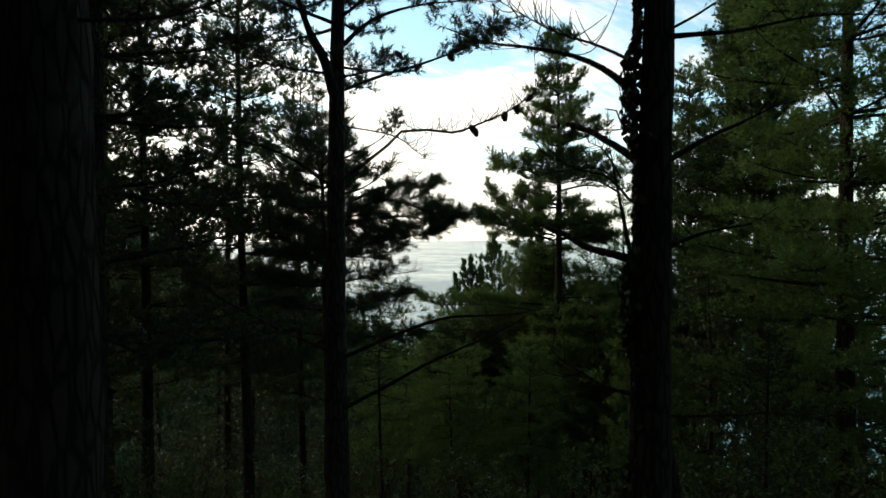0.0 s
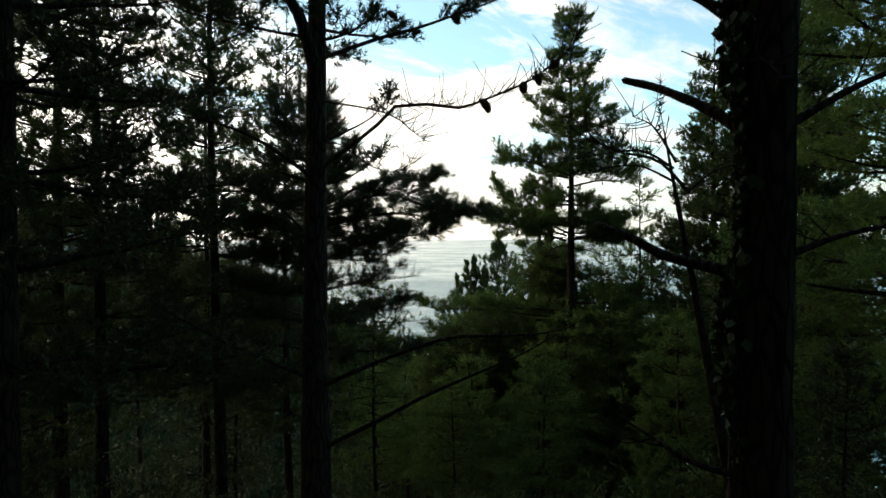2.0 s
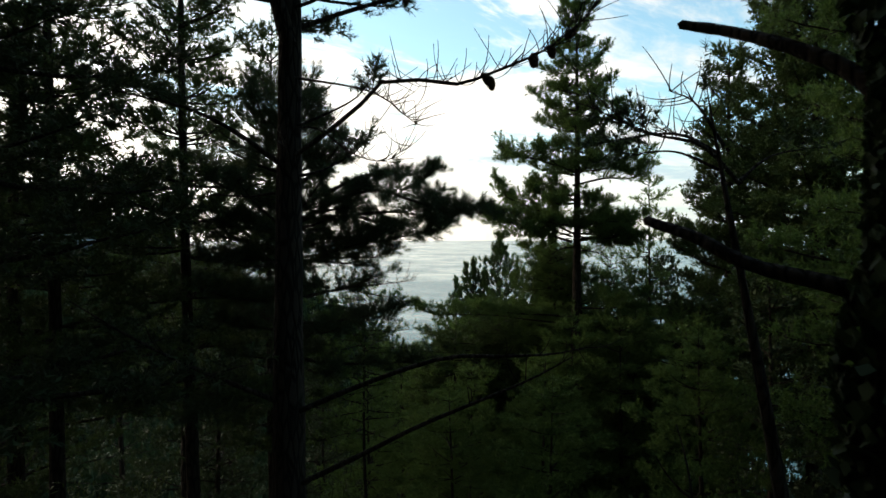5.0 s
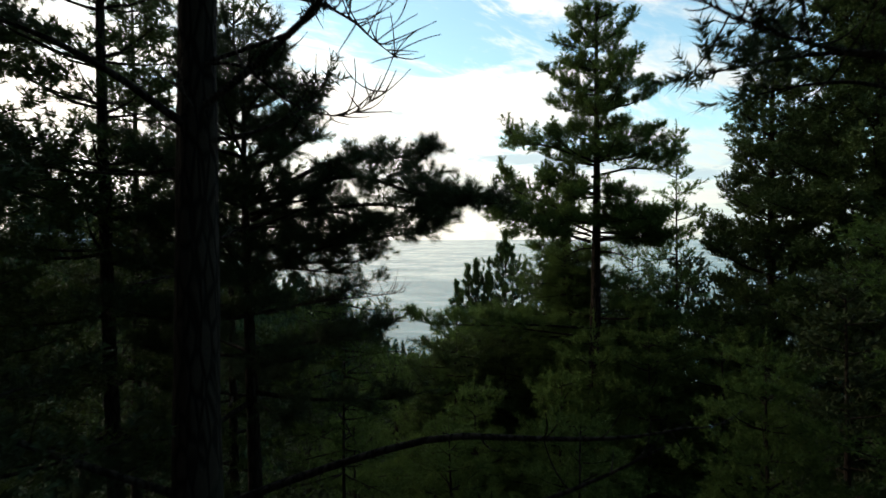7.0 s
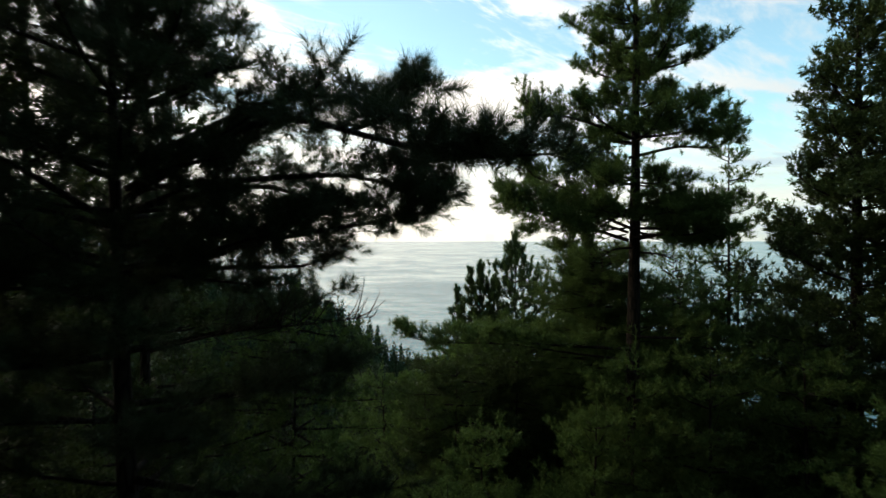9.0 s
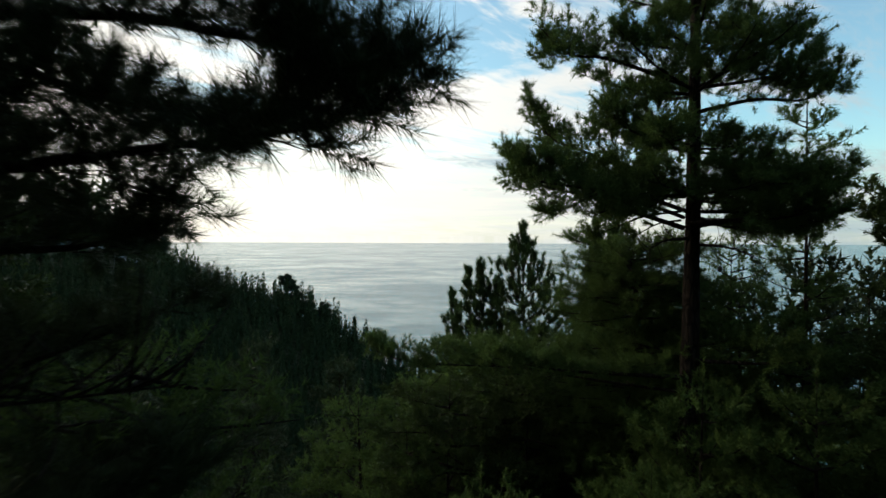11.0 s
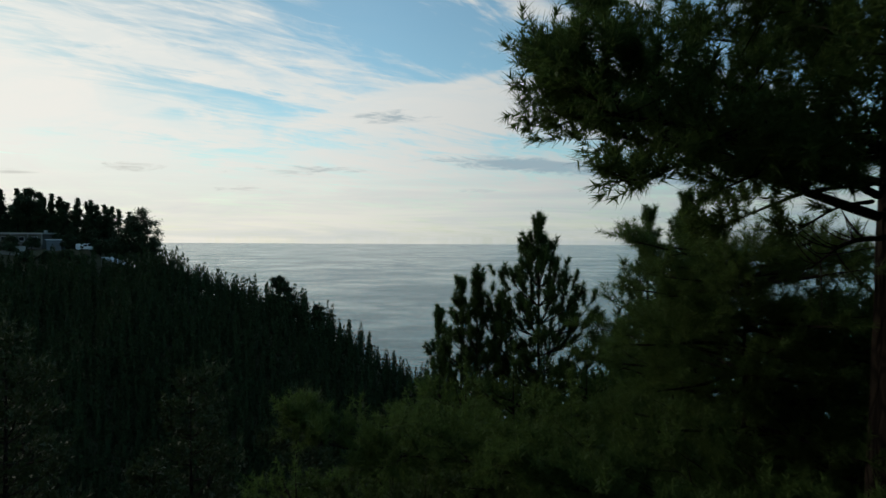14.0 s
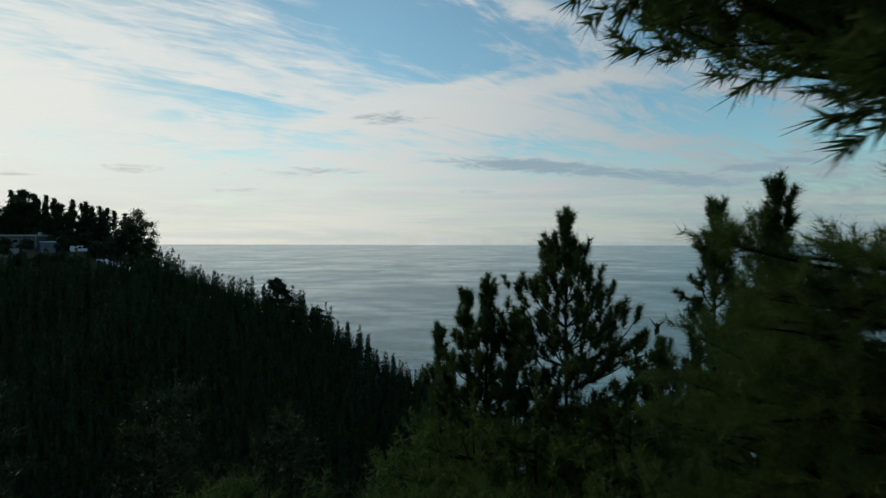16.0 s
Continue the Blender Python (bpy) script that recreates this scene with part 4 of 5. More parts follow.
pine("bushy young pine with several upright tops", (5.1, 27.6), 59.3, 0.10, 52.0, (1.6, 0.35), 0.42, 6, 26, 18, needle=0.14, width=0.009, mat=NEEDLES_MID, rise=0.25, splay=0.3, forks=1, spread=0.5, shoot=0.24, lift=0.25, gap=0.28)
pine("bushy young pine with several upright tops", (4.2, 26.4), 59.0, 0.08, 52.0, (1.2, 0.35), 0.42, 5, 29, 18, needle=0.14, width=0.009, mat=NEEDLES_MID, rise=0.25, splay=0.3, forks=1, spread=0.5, shoot=0.24, lift=0.25, gap=0.28)
pine("bushy young pine with several upright tops", (4.0, 24.0), 59.6, 0.10, 53.0, (1.5, 1.45), 0.4, 9, 30, 84, girth=1.5, needle=0.14, width=0.0050, mat=NEEDLES_MID, bare=0.06, rise=0.12, splay=0.15, forks=1, spread=0.5, shoot=0.24, lift=0.2, gap=0.34)
pine("low spreading pine with layered light green boughs", (0.55, 24.4), 56.7, 0.09, 52.5, (1.9, 1.2), 0.5, 6, 45, 30, needle=0.15, width=0.011, mat=NEEDLES, rise=0.2, splay=0.1, forks=1, spread=0.5, shoot=0.22, lift=0.3, gap=0.2, bare=0.05)
pine("low spreading pine with layered light green boughs", (2.2, 24.9), 57.0, 0.09, 52.5, (1.6, 1.0), 0.5, 6, 46, 30, needle=0.15, width=0.011, mat=NEEDLES, rise=0.2, splay=0.1, forks=1, spread=0.5, shoot=0.22, lift=0.3, gap=0.2, bare=0.05)


# ---- lower pines that fill the slope ----
def lower_pines():
    def kind(k, count, width, gap, fine):
        if fine:
            return pine("young pine with layered green boughs on the slope", (0, 0), 9.0, 0.11, 3.6, (2.3, 0.4), 0.85, 6, 60 + k, count, needle=0.15, width=width, gap=gap, shoot=0.22, sides=7, foot=0.0, lift=0.28, merge=True, bare=0.04, spread=0.5, droop=-0.08, rise=0.45, mat=NEEDLES_MID)
        # Coarse kind: its dark needles paint in the shade of neighbouring trees.
        return pine("young pine among the trees of the slope, needles darkened like shade", (0, 0), 9.0, 0.11, 1.2, (2.0, 0.4), 0.7, 5, 60 + k, count, needle=0.20, width=width, gap=gap, shoot=0.24, sides=7, foot=0.0, lift=0.35, merge=True, bare=0.1, spread=0.55, mat=NEEDLES_DARK)
    kinds = [kind(0, 8, 0.04, 0.3, False), kind(1, 8, 0.04, 0.3, False), kind(2, 20, 0.014, 0.10, True), kind(3, 20, 0.014, 0.10, True)]
    used = set()
    spots = [(-0.3, 24.0, 55.9), (2.3, 26.2, 55.9), (-1.8, 27.5, 55.6), (0.8, 21.0, 56.1), (3.0, 20.3, 56.6), (5.6, 24.2, 57.4), (7.4, 20.6, 57.8), (10.4, 24.8, 58.2), (6.9, 27.6, 58.2), (8.9, 29.0, 58.6), (11.6, 28.0, 58.8), (5.0, 31.2, 57.4), (-7.2, 36.0, 55.2), (-11.1, 33.0, 57.2), (-3.8, 37.0, 54.2), (-8.0, 38.6, 54.8), (-3.4, 34.4, 54.6), (-14.0, 38.0, 55.3), (-5.6, 30.0, 54.5), (-1.0, 33.0, 54.0), (0.2, 18.2, 56.0), (-2.4, 21.0, 55.7), (-6.8, 20.2, 58.6), (-9.6, 24.0, 59.6), (-12.5, 19.0, 61.5), (-13.4, 27.0, 60.0), (5.4, 15.0, 58.2), (7.6, 16.4, 59.4), (11.4, 15.4, 61.6), (2.2, 14.6, 57.2), (-7.4, 11.2, 60.0), (-6.6, 5.4, 60.6), (5.6, 9.8, 58.4), (8.2, 7.4, 60.2), (14.4, 23.5, 61.0), (1.2, 24.6, 55.6), (7.0, 33.0, 56.6), (10.0, 34.5, 57.0), (3.2, 34.0, 55.0), (13.5, 32.5, 58.2), (16.5, 27.5, 60.0), (17.5, 36.0, 57.5), (6.0, 38.5, 54.0), (1.0, 38.0, 52.8), (10.5, 41.0, 53.6), (15.0, 44.0, 53.6), (20.0, 31.0, 60.0), (24.0, 38.0, 58.0), (4.1, 20.9, 57.6), (5.4, 20.6, 57.7), (6.6, 22.6, 57.8), (4.9, 24.0, 58.9), (6.6, 25.0, 58.9), (8.6, 25.6, 59.3), (1.2, 28.4, 57.1), (2.0, 28.1, 57.3), (0.5, 29.3, 56.4), (3.4, 28.2, 57.5), (1.6, 30.4, 56.3), (-0.3, 27.9, 56.2), (2.2, 30.8, 56.2), (3.2, 30.2, 56.4), (4.2, 29.6, 56.7), (3.6, 32.4, 55.8), (5.4, 29.4, 56.8), (0.9, 31.8, 55.9), (2.9, 27.6, 57.2), (2.0, 26.8, 56.8)]
    for k, (x, y, top) in enumerate(spots):
        rng = random.Random(k)
        base = float(ground_height(x, y)) - 0.3
        s = (top - base) / 9.3
        m = pose(x, y, base, 0, 0, rng.uniform(0, 360)) @ Matrix.Diagonal((min(s, 1.25) * rng.uniform(0.85, 1.1), min(s, 1.25), s, 1))
        pick = (2 if -3.2 < x < 7.6 and 13 < y < 31 else 0) + k % 2
        if pick in used:
            copy_thing(kinds[pick], m).matrix_basis = m
        else:
            kinds[pick].matrix_basis = m
            used.add(pick)


lower_pines()


# ---- unseen pines added behind and beside the start to block skylight ----
def shading_pines():
    tree = pine("tall dark pine added out of view to block skylight", (-6.0, -4.0), 74.0, 0.22, 62.0, (3.4, 1.5), 0.8, 6, 70, 4, needle=0.55, width=0.26, gap=1.0, shoot=0.5, merge=True)
    for k, (x, y) in enumerate([(4.5, -3.9), (-6.6, -1.2), (-3.8, -4.0), (-9.2, 1.0), (-11.2, 4.2), (-1.5, -8.5), (8.5, -9.0), (-10.5, -10.0), (1.0, -15.0), (8.2, -0.4), (-11.5, -1.5), (12.5, 4.6), (-14.4, 8.0), (17.2, 12.0), (-20.0, 16.5), (13.5, -4.0), (-14.5, -2.0), (22.5, 19.5), (-6.5, -6.5), (3.0, -7.5), (-2.4, -5.6), (7.0, -5.2), (1.4, -5.0)]):
        copy_thing(tree, pose(x, y, float(ground_height(x, y)) - 0.3, 0, 0, 67 * k))


shading_pines()


# ---- shrubs under the pines ----
def shrub(seed, count=3800):
    rng = np.random.default_rng(seed)
    root = tagged(new("shrub"), "leafy green shrub under the pines", "shrub", "undergrowth")
    wood, leaves = Soup(), Soup()
    tips = []
    for k in range(16):
        a, lean_out = rng.uniform(0, 6.28), rng.uniform(0.1, 0.6)
        path = limb_path(np.zeros(3), a, 1.5 - lean_out, rng.uniform(1.2, 2.3), rng, -0.25, wobble=0.1)
        tube(wood, path, np.linspace(0.016, 0.004, len(path)), 4)
        p, d = along(path, rng.uniform(0.3, 1, 14))
        q = p + unit(rng.standard_normal((14, 3)) + d + [0, 0, 0.3]) * rng.uniform(0.2, 0.55, (14, 1))
        spikes(wood, p, q, 0.005)
        tips.append(np.stack([p, q], 1))
    tips = np.concatenate(tips)
    i = rng.integers(0, len(tips), count)
    f = rng.uniform(0.1, 1.05, (count, 1))
    c = tips[i, 0] * (1 - f) + tips[i, 1] * f + rng.standard_normal((count, 3)) * 0.04
    d = unit(rng.standard_normal((count, 3)) + unit(tips[i, 1] - tips[i, 0]))
    u, _ = frames_of(d)
    ln, w = rng.uniform(0.06, 0.12, (count, 1)), rng.uniform(0.013, 0.023, (count, 1))
    leaves.add(np.stack([c, c + d * ln * 0.5 + u * w, c + d * ln, c + d * ln * 0.5 - u * w], 1).reshape(-1, 3), np.arange(count * 4).reshape(-1, 4))
    part("woody_frame", wood, TWIG, root)
    part("foliage", leaves, LEAVES, root)
    return root


def undergrowth():
    kinds = [shrub(80), shrub(81)]
    spots = [(2.9, 7.2, 1.0), (4.6, 8.4, 1.2), (6.4, 10.2, 1.2), (3.8, 11.0, 1.3), (0.8, 9.8, 1.0), (1.8, 12.2, 1.2), (5.2, 13.2, 1.3), (-0.6, 12.6, 1.1), (3.4, 16.2, 1.3), (7.6, 13.6, 1.3), (-3.4, 12.0, 1.1), (-5.6, 11.2, 1.2), (-2.6, 17.0, 1.2), (-7.4, 16.4, 1.3), (3.4, 4.6, 0.8), (5.2, 6.0, 1.1), (9.4, 9.0, 1.2), (-4.0, 6.6, 1.0)]
    for k, (x, y, s) in enumerate(spots):
        m = pose(x, y, float(ground_height(x, y)) - 0.1, 0, 0, 83 * k) @ Matrix.Diagonal((s, s, s * 1.15, 1))
        ob = kinds[k] if k < 2 else copy_thing(kinds[k % 2], m)
        ob.matrix_basis = m


undergrowth()


# ---- the hill across the valley ----
def plantation():
    """Thousands of slim young trees in one mesh."""
    rng = np.random.default_rng(90)
    x, y = np.meshgrid(np.arange(-190, 16, 2.25), np.arange(62, 206, 2.5))
    x, y = x.ravel() + rng.normal(0, 0.5, x.size), y.ravel() + rng.normal(0, 0.6, x.size)
    z = ground_height(x, y)
    crest = 178 + 26 * (1 - np.clip((x + 120) / 45, 0, 1))
    ok = (z > 3) & (y < crest + 6) & (np.abs(x + 8) < 0.60 * y + 30)
    yard = ((x < -86) & (y > 181)) | ((x < -91) & (x > -96) & (y > 178))
    ok &= ~yard
    x, y, z = x[ok], y[ok], z[ok]
    # the near flank above the sea, seen over the tops of the pines
    fx, fy = np.meshgrid(np.arange(-34, 90, 2.6), np.arange(44, 130, 2.6))
    fx, fy = fx.ravel() + rng.normal(0, 0.7, fx.size), fy.ravel() + rng.normal(0, 0.7, fx.size)
    fz = ground_height(fx, fy)
    ok = (fz > 2) & (fx > -0.32 * fy + 6)
    x, y, z = np.concatenate([x, fx[ok]]), np.concatenate([y, fy[ok]]), np.concatenate([z, fz[ok]])
    n, m = len(x), 118
    h = rng.uniform(6.2, 9.8, n) * (1 + 0.12 * np.sin(x * 0.13) * np.cos(y * 0.11))
    h = np.where(rng.uniform(0, 1, n) < 0.04, h * 1.18, h)
    wide = rng.uniform(1.2, 1.8, n)
    f = 1 - rng.uniform(0.0, 1, (n, m)) ** 0.75
    a = rng.uniform(0, 6.28, (n, m))
    r = wide[:, None] * (1.0 - f) ** 0.95 * rng.uniform(0.5, 1.1, (n, m))
    c = np.stack([x[:, None] + r * np.cos(a), y[:, None] + r * np.sin(a), z[:, None] + h[:, None] * (0.05 + 0.93 * f)], -1).reshape(-1, 3)
    out = np.stack([np.cos(a), np.sin(a), rng.uniform(0.8, 2.8, (n, m))], -1).reshape(-1, 3)
    d = unit(out + rng.standard_normal(out.shape) * 0.35)
    u, v = frames_of(d)
    size = (np.repeat(h, m) * rng.uniform(0.035, 0.085, n * m))[:, None]
    w = rng.uniform(0, 6.28, (n * m, 1))
    side = (np.cos(w) * u + np.sin(w) * v) * size * 0.40
    s = Soup()
    s.add(np.stack([c - side, c + side, c + d * size], 1).reshape(-1, 3), None, np.arange(3 * n * m).reshape(-1, 3))
    k = np.arange(6)
    ring = np.stack([np.cos(k * 1.0472), np.sin(k * 1.0472)], -1)
    rim = np.concatenate([np.stack([x, y], -1)[:, None] + ring * (wide * 0.52)[:, None, None] * rng.uniform(0.7, 1.2, (n, 6, 1)), (z + h * rng.uniform(0.02, 0.15, n))[:, None, None] * np.ones((1, 6, 1))], -1)
    tip = np.stack([x, y, z + h * 0.76], -1)[:, None]
    i = np.arange(n)[:, None, None] * 7
    s.add(np.concatenate([rim, tip], 1).reshape(-1, 3), None, (i + np.stack([k, (k + 1) % 6, np.full(6, 6)], -1)).reshape(-1, 3))
    tagged(part("plantation", s, HILL_LEAVES, None, "dense dark green young plantation covering the far hillside"), category="forest", kind="stuff")


def gum_tree(x, y, base, height, spread, seed, clumps=22, label="round-topped gum tree with open dark foliage on the ridge"):
    rng = np.random.default_rng(seed)
    root = tagged(new("gum_tree"), label, "tree", "ridge trees")
    root.location = (x, y, base)
    trunk, leaves = Soup(), Soup()
    fork = height * 0.4
    tube(trunk, [[0, 0, -0.5], [0.1, 0, fork * 0.5], [0, 0.1, fork]], [height * 0.03, height * 0.024, height * 0.02], 7)
    part("trunk", trunk, BARK, root, smooth=True)
    for k in range(clumps):
        a, e = rng.uniform(0, 6.28), rng.uniform(-0.1, 1.45)
        c = np.array([math.cos(a) * math.cos(e) * spread, math.sin(a) * math.cos(e) * spread, fork + math.sin(e) * (height - fork) * 0.9]) * [1, 1, 1] * rng.uniform(0.62, 1.0)
        wood = Soup()
        tube(wood, smooth_path([[0, 0, fork * 0.9], c * 0.5 + [0, 0, fork * 0.35], c], 7), np.linspace(height * 0.008, 0.02, 7), 4)
        part("limb", wood, BARK, root)
        n = 330
        p = c + rng.standard_normal((n, 3)) * spread * np.array([0.125, 0.125, 0.085])
        d = unit(rng.standard_normal((n, 3)) + [0, 0, -0.3])
        u, _ = frames_of(d)
        ln = rng.uniform(0.35, 0.8, (n, 1))
        leaves.add(np.stack([p - u * ln * 0.3, p + u * ln * 0.3, p + d * ln], 1).reshape(-1, 3), None, np.arange(3 * n).reshape(-1, 3))
    part("crown", leaves, GUM_LEAVES, root)
    return root


def ridge_pine(x, y, base, height, seed):
    rng = np.random.default_rng(seed)
    root = tagged(new("pine_tree"), "tall dark pine in a row on the ridge", "tree", "ridge trees")
    root.location = (x, y, base)
    trunk, leaves = Soup(), Soup()
    tube(trunk, [[0, 0, -0.5], [0, 0, height * 0.5], [0, 0, height * 0.97]], [0.25, 0.17, 0.04], 6)
    part("trunk", trunk, BARK, root)
    tiers = 26
    f = np.linspace(0.05, 0.98, tiers)
    a = rng.uniform(0, 6.28, tiers) + np.arange(tiers) * 2.4
    r = 3.6 * (1.02 - f) ** 0.95 * rng.uniform(0.35, 1.1, tiers)
    c = np.stack([r * np.cos(a), r * np.sin(a), height * f], -1)
    m = 110
    p = np.repeat(c, m, 0) + rng.standard_normal((tiers * m, 3)) * (np.repeat(0.24 + 0.75 * (1 - f), m)[:, None] * [1, 1, 0.6])
    d = unit(rng.standard_normal((tiers * m, 3)) + [0, 0, 0.9])
    u, _ = frames_of(d)
    ln = rng.uniform(0.35, 0.8, (tiers * m, 1))
    leaves.add(np.stack([p - u * ln * 0.35, p + u * ln * 0.35, p + d * ln], 1).reshape(-1, 3), None, np.arange(3 * tiers * m).reshape(-1, 3))
    part("crown", leaves, GUM_LEAVES, root)


def ridge():
    g = lambda x, y: float(ground_height(x, y)) - 0.2
    gum_tree(-95.3, 200, g(-95.3, 200), 69.6 - g(-95.3, 200), 7.0, 1, 62)
    gum_tree(-90.0, 198, g(-90, 198), 61.5 - g(-90, 198), 4.0, 2, 34)
    gum_tree(-133.5, 206, g(-133.5, 206), 75.8 - g(-133.5, 206), 5.8, 3, 46)
    gum_tree(-44.5, 179, g(-44.5, 179), 49.2 - g(-44.5, 179), 3.0, 4, 20)
    gum_tree(-41.0, 179, g(-41, 179), 45.6 - g(-41, 179), 2.2, 5, 12)
    gum_tree(-34.0, 178.5, g(-34, 178.5), 41.8 - g(-34, 178.5), 2.6, 6, 14)
    rng = random.Random(4)
    for k in range(28):
        x = -146 + k * 1.55
        y = 208 + rng.uniform(-2.5, 4)
        top = 75.2 - k * 0.25 + rng.uniform(-1.5, 1.2)
        ridge_pine(x, y, g(x, y), top - g(x, y), 40 + k)
    for k in range(18):
        x, y = -147 + k * 2.4 + rng.uniform(-0.8, 0.8), 204 + rng.uniform(-1.0, 1.5)
        ridge_pine(x, y, g(x, y), 72.0 - k * 0.32 + rng.uniform(-1.5, 1.0) - g(x, y), 140 + k)
    for k, (x, y, h, w) in enumerate([(-128, 189.5, 4.6, 2.6), (-122, 190.5, 4.0, 2.4), (-110.5, 190, 5.0, 2.4), (-107.5, 194, 6.0, 2.8), (-101, 190, 5.5, 2.6), (-98, 194, 8.0, 3.2), (-134, 188, 5.0, 2.8), (-117.5, 195, 5.2, 2.2), (-125, 186, 3.4, 2.2), (-119, 184, 3.2, 2.4), (-113, 184, 3.0, 2.4), (-107.5, 184, 3.2, 2.4), (-102.5, 183.5, 3.0, 2.2), (-131, 184, 3.4, 2.4)]):
        gum_tree(x, y, g(x, y), h, w, 70 + k, 16, "dark bushy evergreen beside the houses on the ridge")


# ---- houses on the ridge ----
def plain(colour, rough=0.8, metal=0.0, grain=3.0):
    def build(n, s):
        co = n.add("ShaderNodeTexCoord").outputs["Object"]
        f = n.noise(co, grain, 5.0, 0.6)
        n.put(s.inputs["Base Color"], n.mix(f, (*[c * 0.75 for c in colour], 1), (*[min(1, c * 1.2) for c in colour], 1)))
        s.inputs["Roughness"].default_value = rough
        s.inputs["Metallic"].default_value = metal
    return build


RENDERED = material("grey_render", plain((0.12, 0.12, 0.11)))
CONCRETE = material("pale_concrete", plain((0.26, 0.26, 0.25)))
BLUE_GREY = material("blue_grey_panel", plain((0.09, 0.11, 0.13)))
ROOFING = material("pale_metal_roofing", plain((0.50, 0.56, 0.60), 0.45, 0.3))
DARK_GLASS = material("dark_window_glass", plain((0.02, 0.025, 0.03), 0.08))
WHITE_PAINT = material("white_car_paint", plain((0.55, 0.58, 0.62), 0.3, 0.0, 0.8))
RUBBER = material("black_rubber", plain((0.02, 0.02, 0.02), 0.9))


def box(x0, y0, z0, x1, y1, z1, bevel=0.04):
    bm = bmesh.new()
    bmesh.ops.create_cube(bm, size=1.0)
    for v in bm.verts:
        v.co = Vector(((x0 + x1) / 2 + v.co.x * (x1 - x0), (y0 + y1) / 2 + v.co.y * (y1 - y0), (z0 + z1) / 2 + v.co.z * (z1 - z0)))
    if bevel:
        bmesh.ops.bevel(bm, geom=bm.edges[:], offset=bevel, segments=2, affect="EDGES")
    return bm


def thing(name, at, label, category, turn=0.0):
    root = tagged(new(name), label, category)
    root.matrix_basis = pose(*at, 0, 0, turn)
    return root


def low_house():
    h = thing("house", (-129.5, 197.0, 54.6), "low grey house with a flat overhanging roof among the ridge trees", "house")
    wall = part("wall", box(-7.5, 0, -1.0, 6.5, 7, 5.2), RENDERED, h)
    part("roof", box(-8.2, -1.3, 5.2, 7.4, 7.6, 5.75), CONCRETE, h, "pale flat roof slab with deep eaves")
    part("chimney", box(6.2, 1.0, 5.75, 6.9, 1.8, 6.5), CONCRETE, h)
    part("door", box(1.2, -0.08, 2.4, 2.2, 0.03, 4.5), BLUE_GREY, h)
    for x in (-6.4, -3.6, -0.8, 3.4):
        w = part("window", box(x, -0.06, 3.1, x + 1.7, 0.02, 4.5), WHITE_PAINT, h, "white-framed window")
        part("pane", box(x + 0.12, -0.09, 3.22, x + 1.58, -0.04, 4.38, 0), DARK_GLASS, w)
    for x in (-7.8, -2.6, 2.6, 7.0):
        part("post", box(x, -1.2, 2.0, x + 0.2, -1.0, 5.2), CONCRETE, h)
    part("terrace", box(-8.0, -1.5, -1.0, 7.2, -0.02, 2.0), RENDERED, h)


def shed():
    h = thing("shed", (-114.5, 190.5, 54.4), "blue-grey box-shaped shed with a flat roof", "shed", 12)
    part("wall", box(-2.0, -1.5, -1.0, 2.0, 1.5, 3.7), BLUE_GREY, h)
    part("roof", box(-2.2, -1.7, 3.7, 2.2, 1.7, 3.95), ROOFING, h)
    part("door", box(-0.6, -1.56, 0.0, 0.5, -1.48, 2.1), RENDERED, h)


def garden_wall():
    h = thing("retaining_wall", (-127.0, 186.8, 54.4), "long low pale concrete retaining wall below the house", "wall")
    part("wall", box(-8.5, -0.2, -1.5, 6.0, 0.2, 1.9), CONCRETE, h)
    part("coping", box(-8.6, -0.28, 1.9, 6.1, 0.28, 2.05), RENDERED, h)


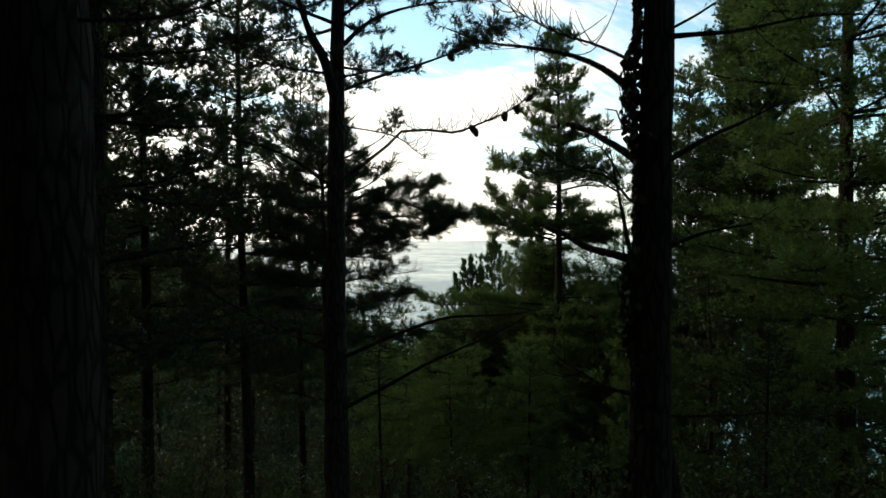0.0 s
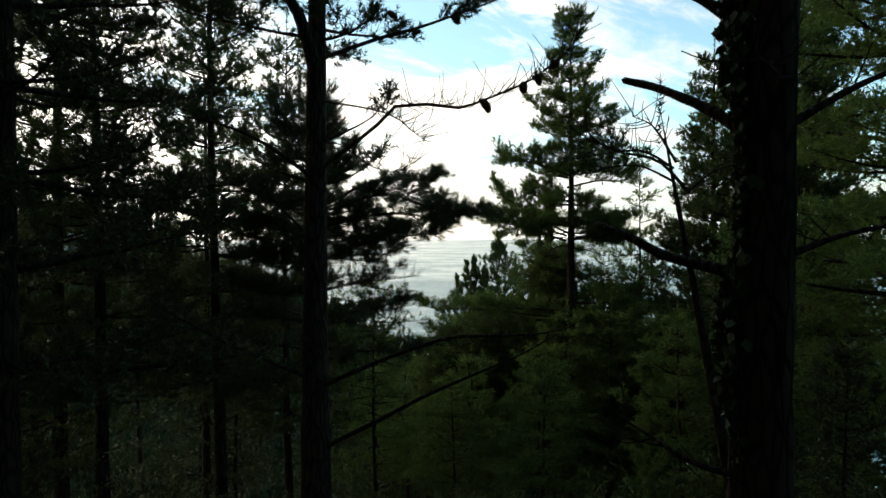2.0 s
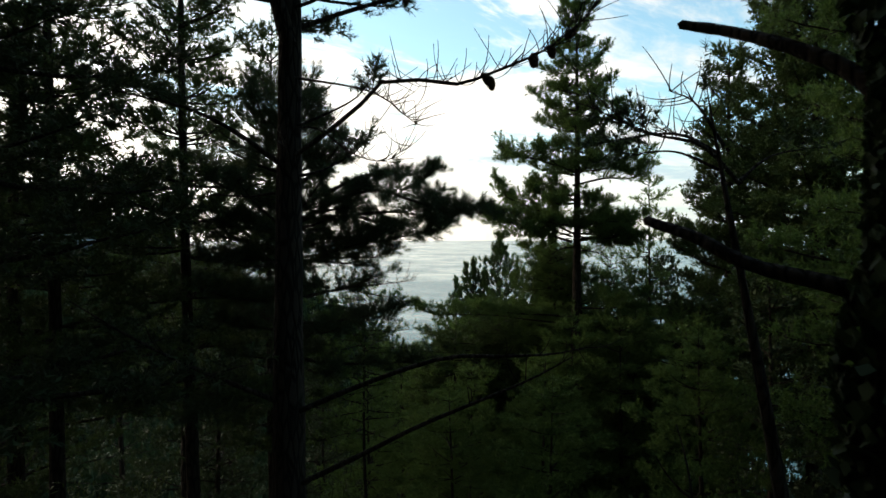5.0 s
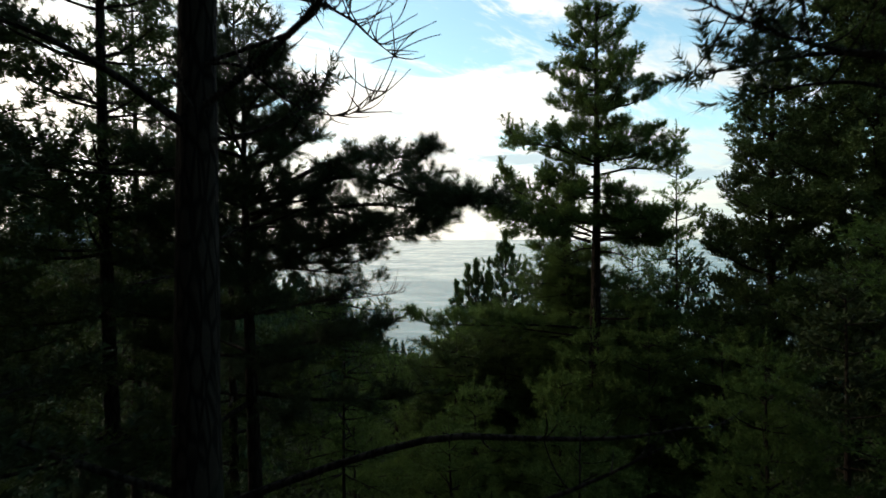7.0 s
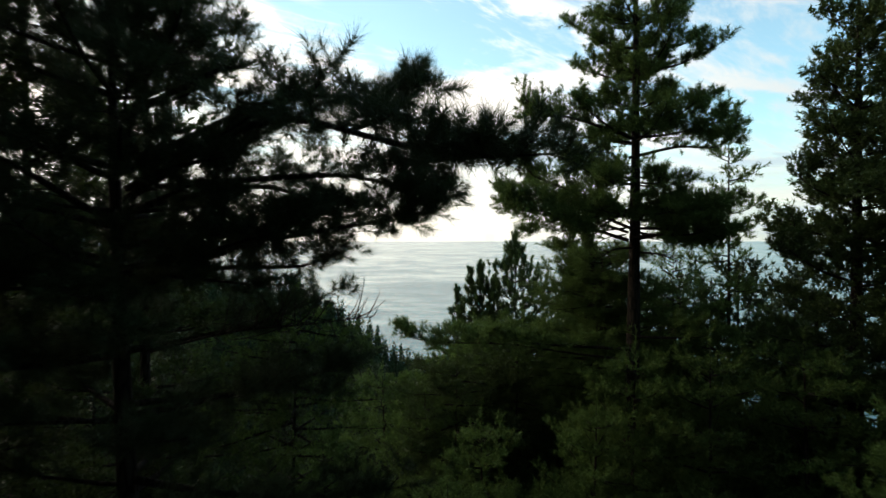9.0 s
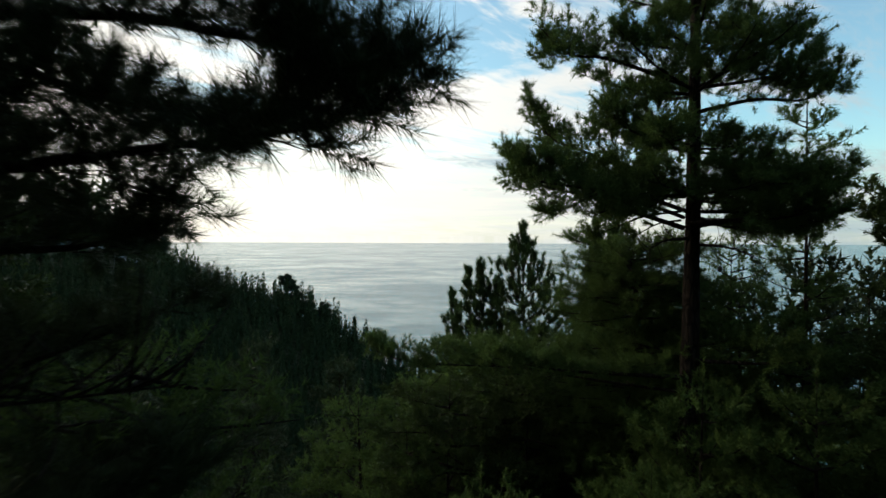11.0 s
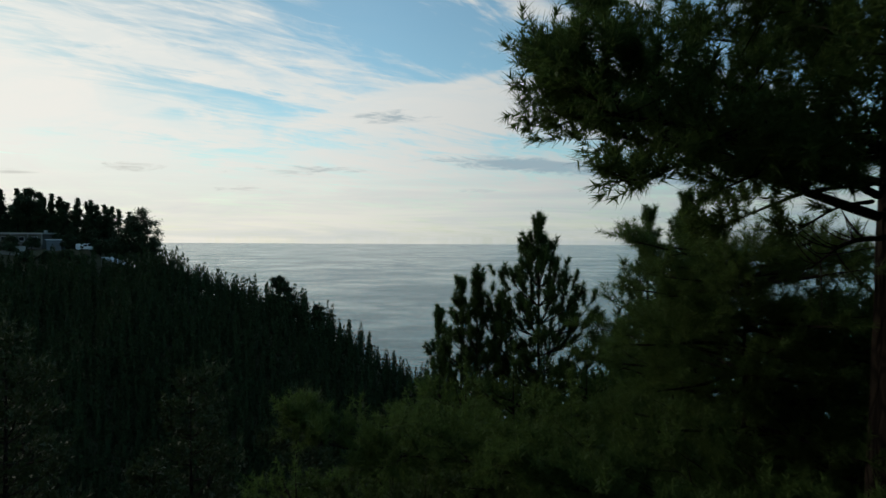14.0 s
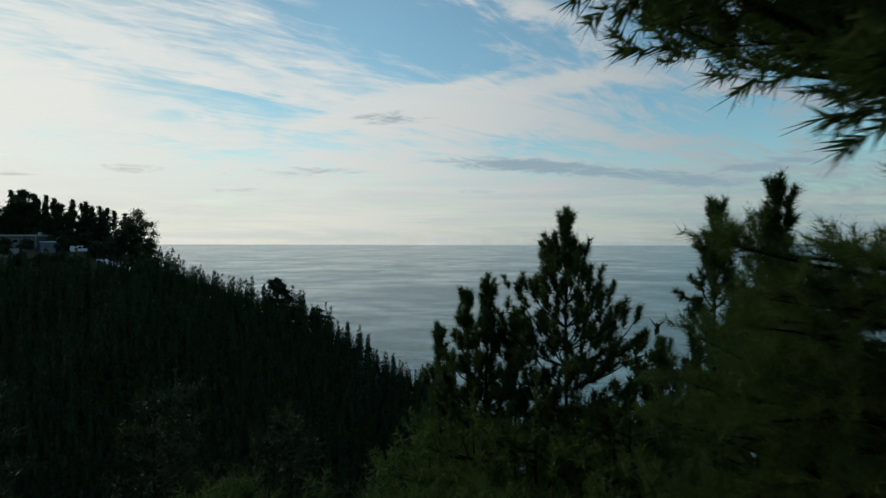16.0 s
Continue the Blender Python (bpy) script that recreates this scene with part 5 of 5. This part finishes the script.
def van(x, y, z, turn, s=1.0):
    v = thing("van", (x, y, z), "white parked van with dark windows", "van", turn)
    bm = box(-2.2, -0.9, 0.35, 1.2, 0.9, 1.95, 0.12)
    body = part("body", bm, WHITE_PAINT, v)
    part("bonnet", box(1.2, -0.88, 0.35, 2.3, 0.88, 1.2, 0.15), WHITE_PAINT, v)
    part("windscreen", box(1.12, -0.78, 1.22, 1.30, 0.78, 1.85, 0.03), DARK_GLASS, v)
    for y0 in (-0.93, 0.89):
        part("side_window", box(0.1, y0, 1.2, 1.0, y0 + 0.04, 1.75, 0), DARK_GLASS, v)
    for wx in (-1.4, 1.5):
        for wy in (-0.8, 0.8):
            t = Soup()
            tube(t, [[wx, wy - 0.1, 0.34], [wx, wy, 0.34], [wx, wy + 0.1, 0.34]], [0.3, 0.34, 0.3], 16)
            w = part("wheel", t, RUBBER, v)
            r = Soup()
            tube(r, [[wx, wy - 0.12, 0.34], [wx, wy + 0.12, 0.34]], [0.18, 0.18], 12)
            part("rim", r, ROOFING, w)


def sheet_roof_shed():
    h = thing("shed", (-93.4, 185.5, 46.6), "open shed with a pale corrugated metal roof", "shed", -8)
    s = Soup()
    n = 36
    x = np.linspace(-3.6, 3.6, n)
    z = 6.7 - (x + 3.6) * 0.33 + 0.05 * (np.arange(n) % 2)
    for off in (0.0, -0.03):
        s.add(np.stack([np.repeat(x, 2), np.tile([-2.2, 2.2], n), np.repeat(z + off, 2)], -1), [[2 * i, 2 * i + 1, 2 * i + 3, 2 * i + 2] for i in range(n - 1)])
    part("roof", s, ROOFING, h, "pale blue-grey corrugated sheet roof")
    for px in (-3.4, 3.3):
        for py in (-2.0, 2.0):
            part("post", box(px - 0.08, py - 0.08, -1.0, px + 0.08, py + 0.08, 6.6 - (px + 3.6) * 0.33), RENDERED, h)
    part("back_wall", box(-3.4, 1.9, -1.0, 3.3, 2.05, 4.2), BLUE_GREY, h)


plantation()
ridge()
low_house()
shed()
garden_wall()
van(-104.0, 187.5, float(ground_height(-104.0, 187.5)) - 0.05, 8)
sheet_roof_shed()
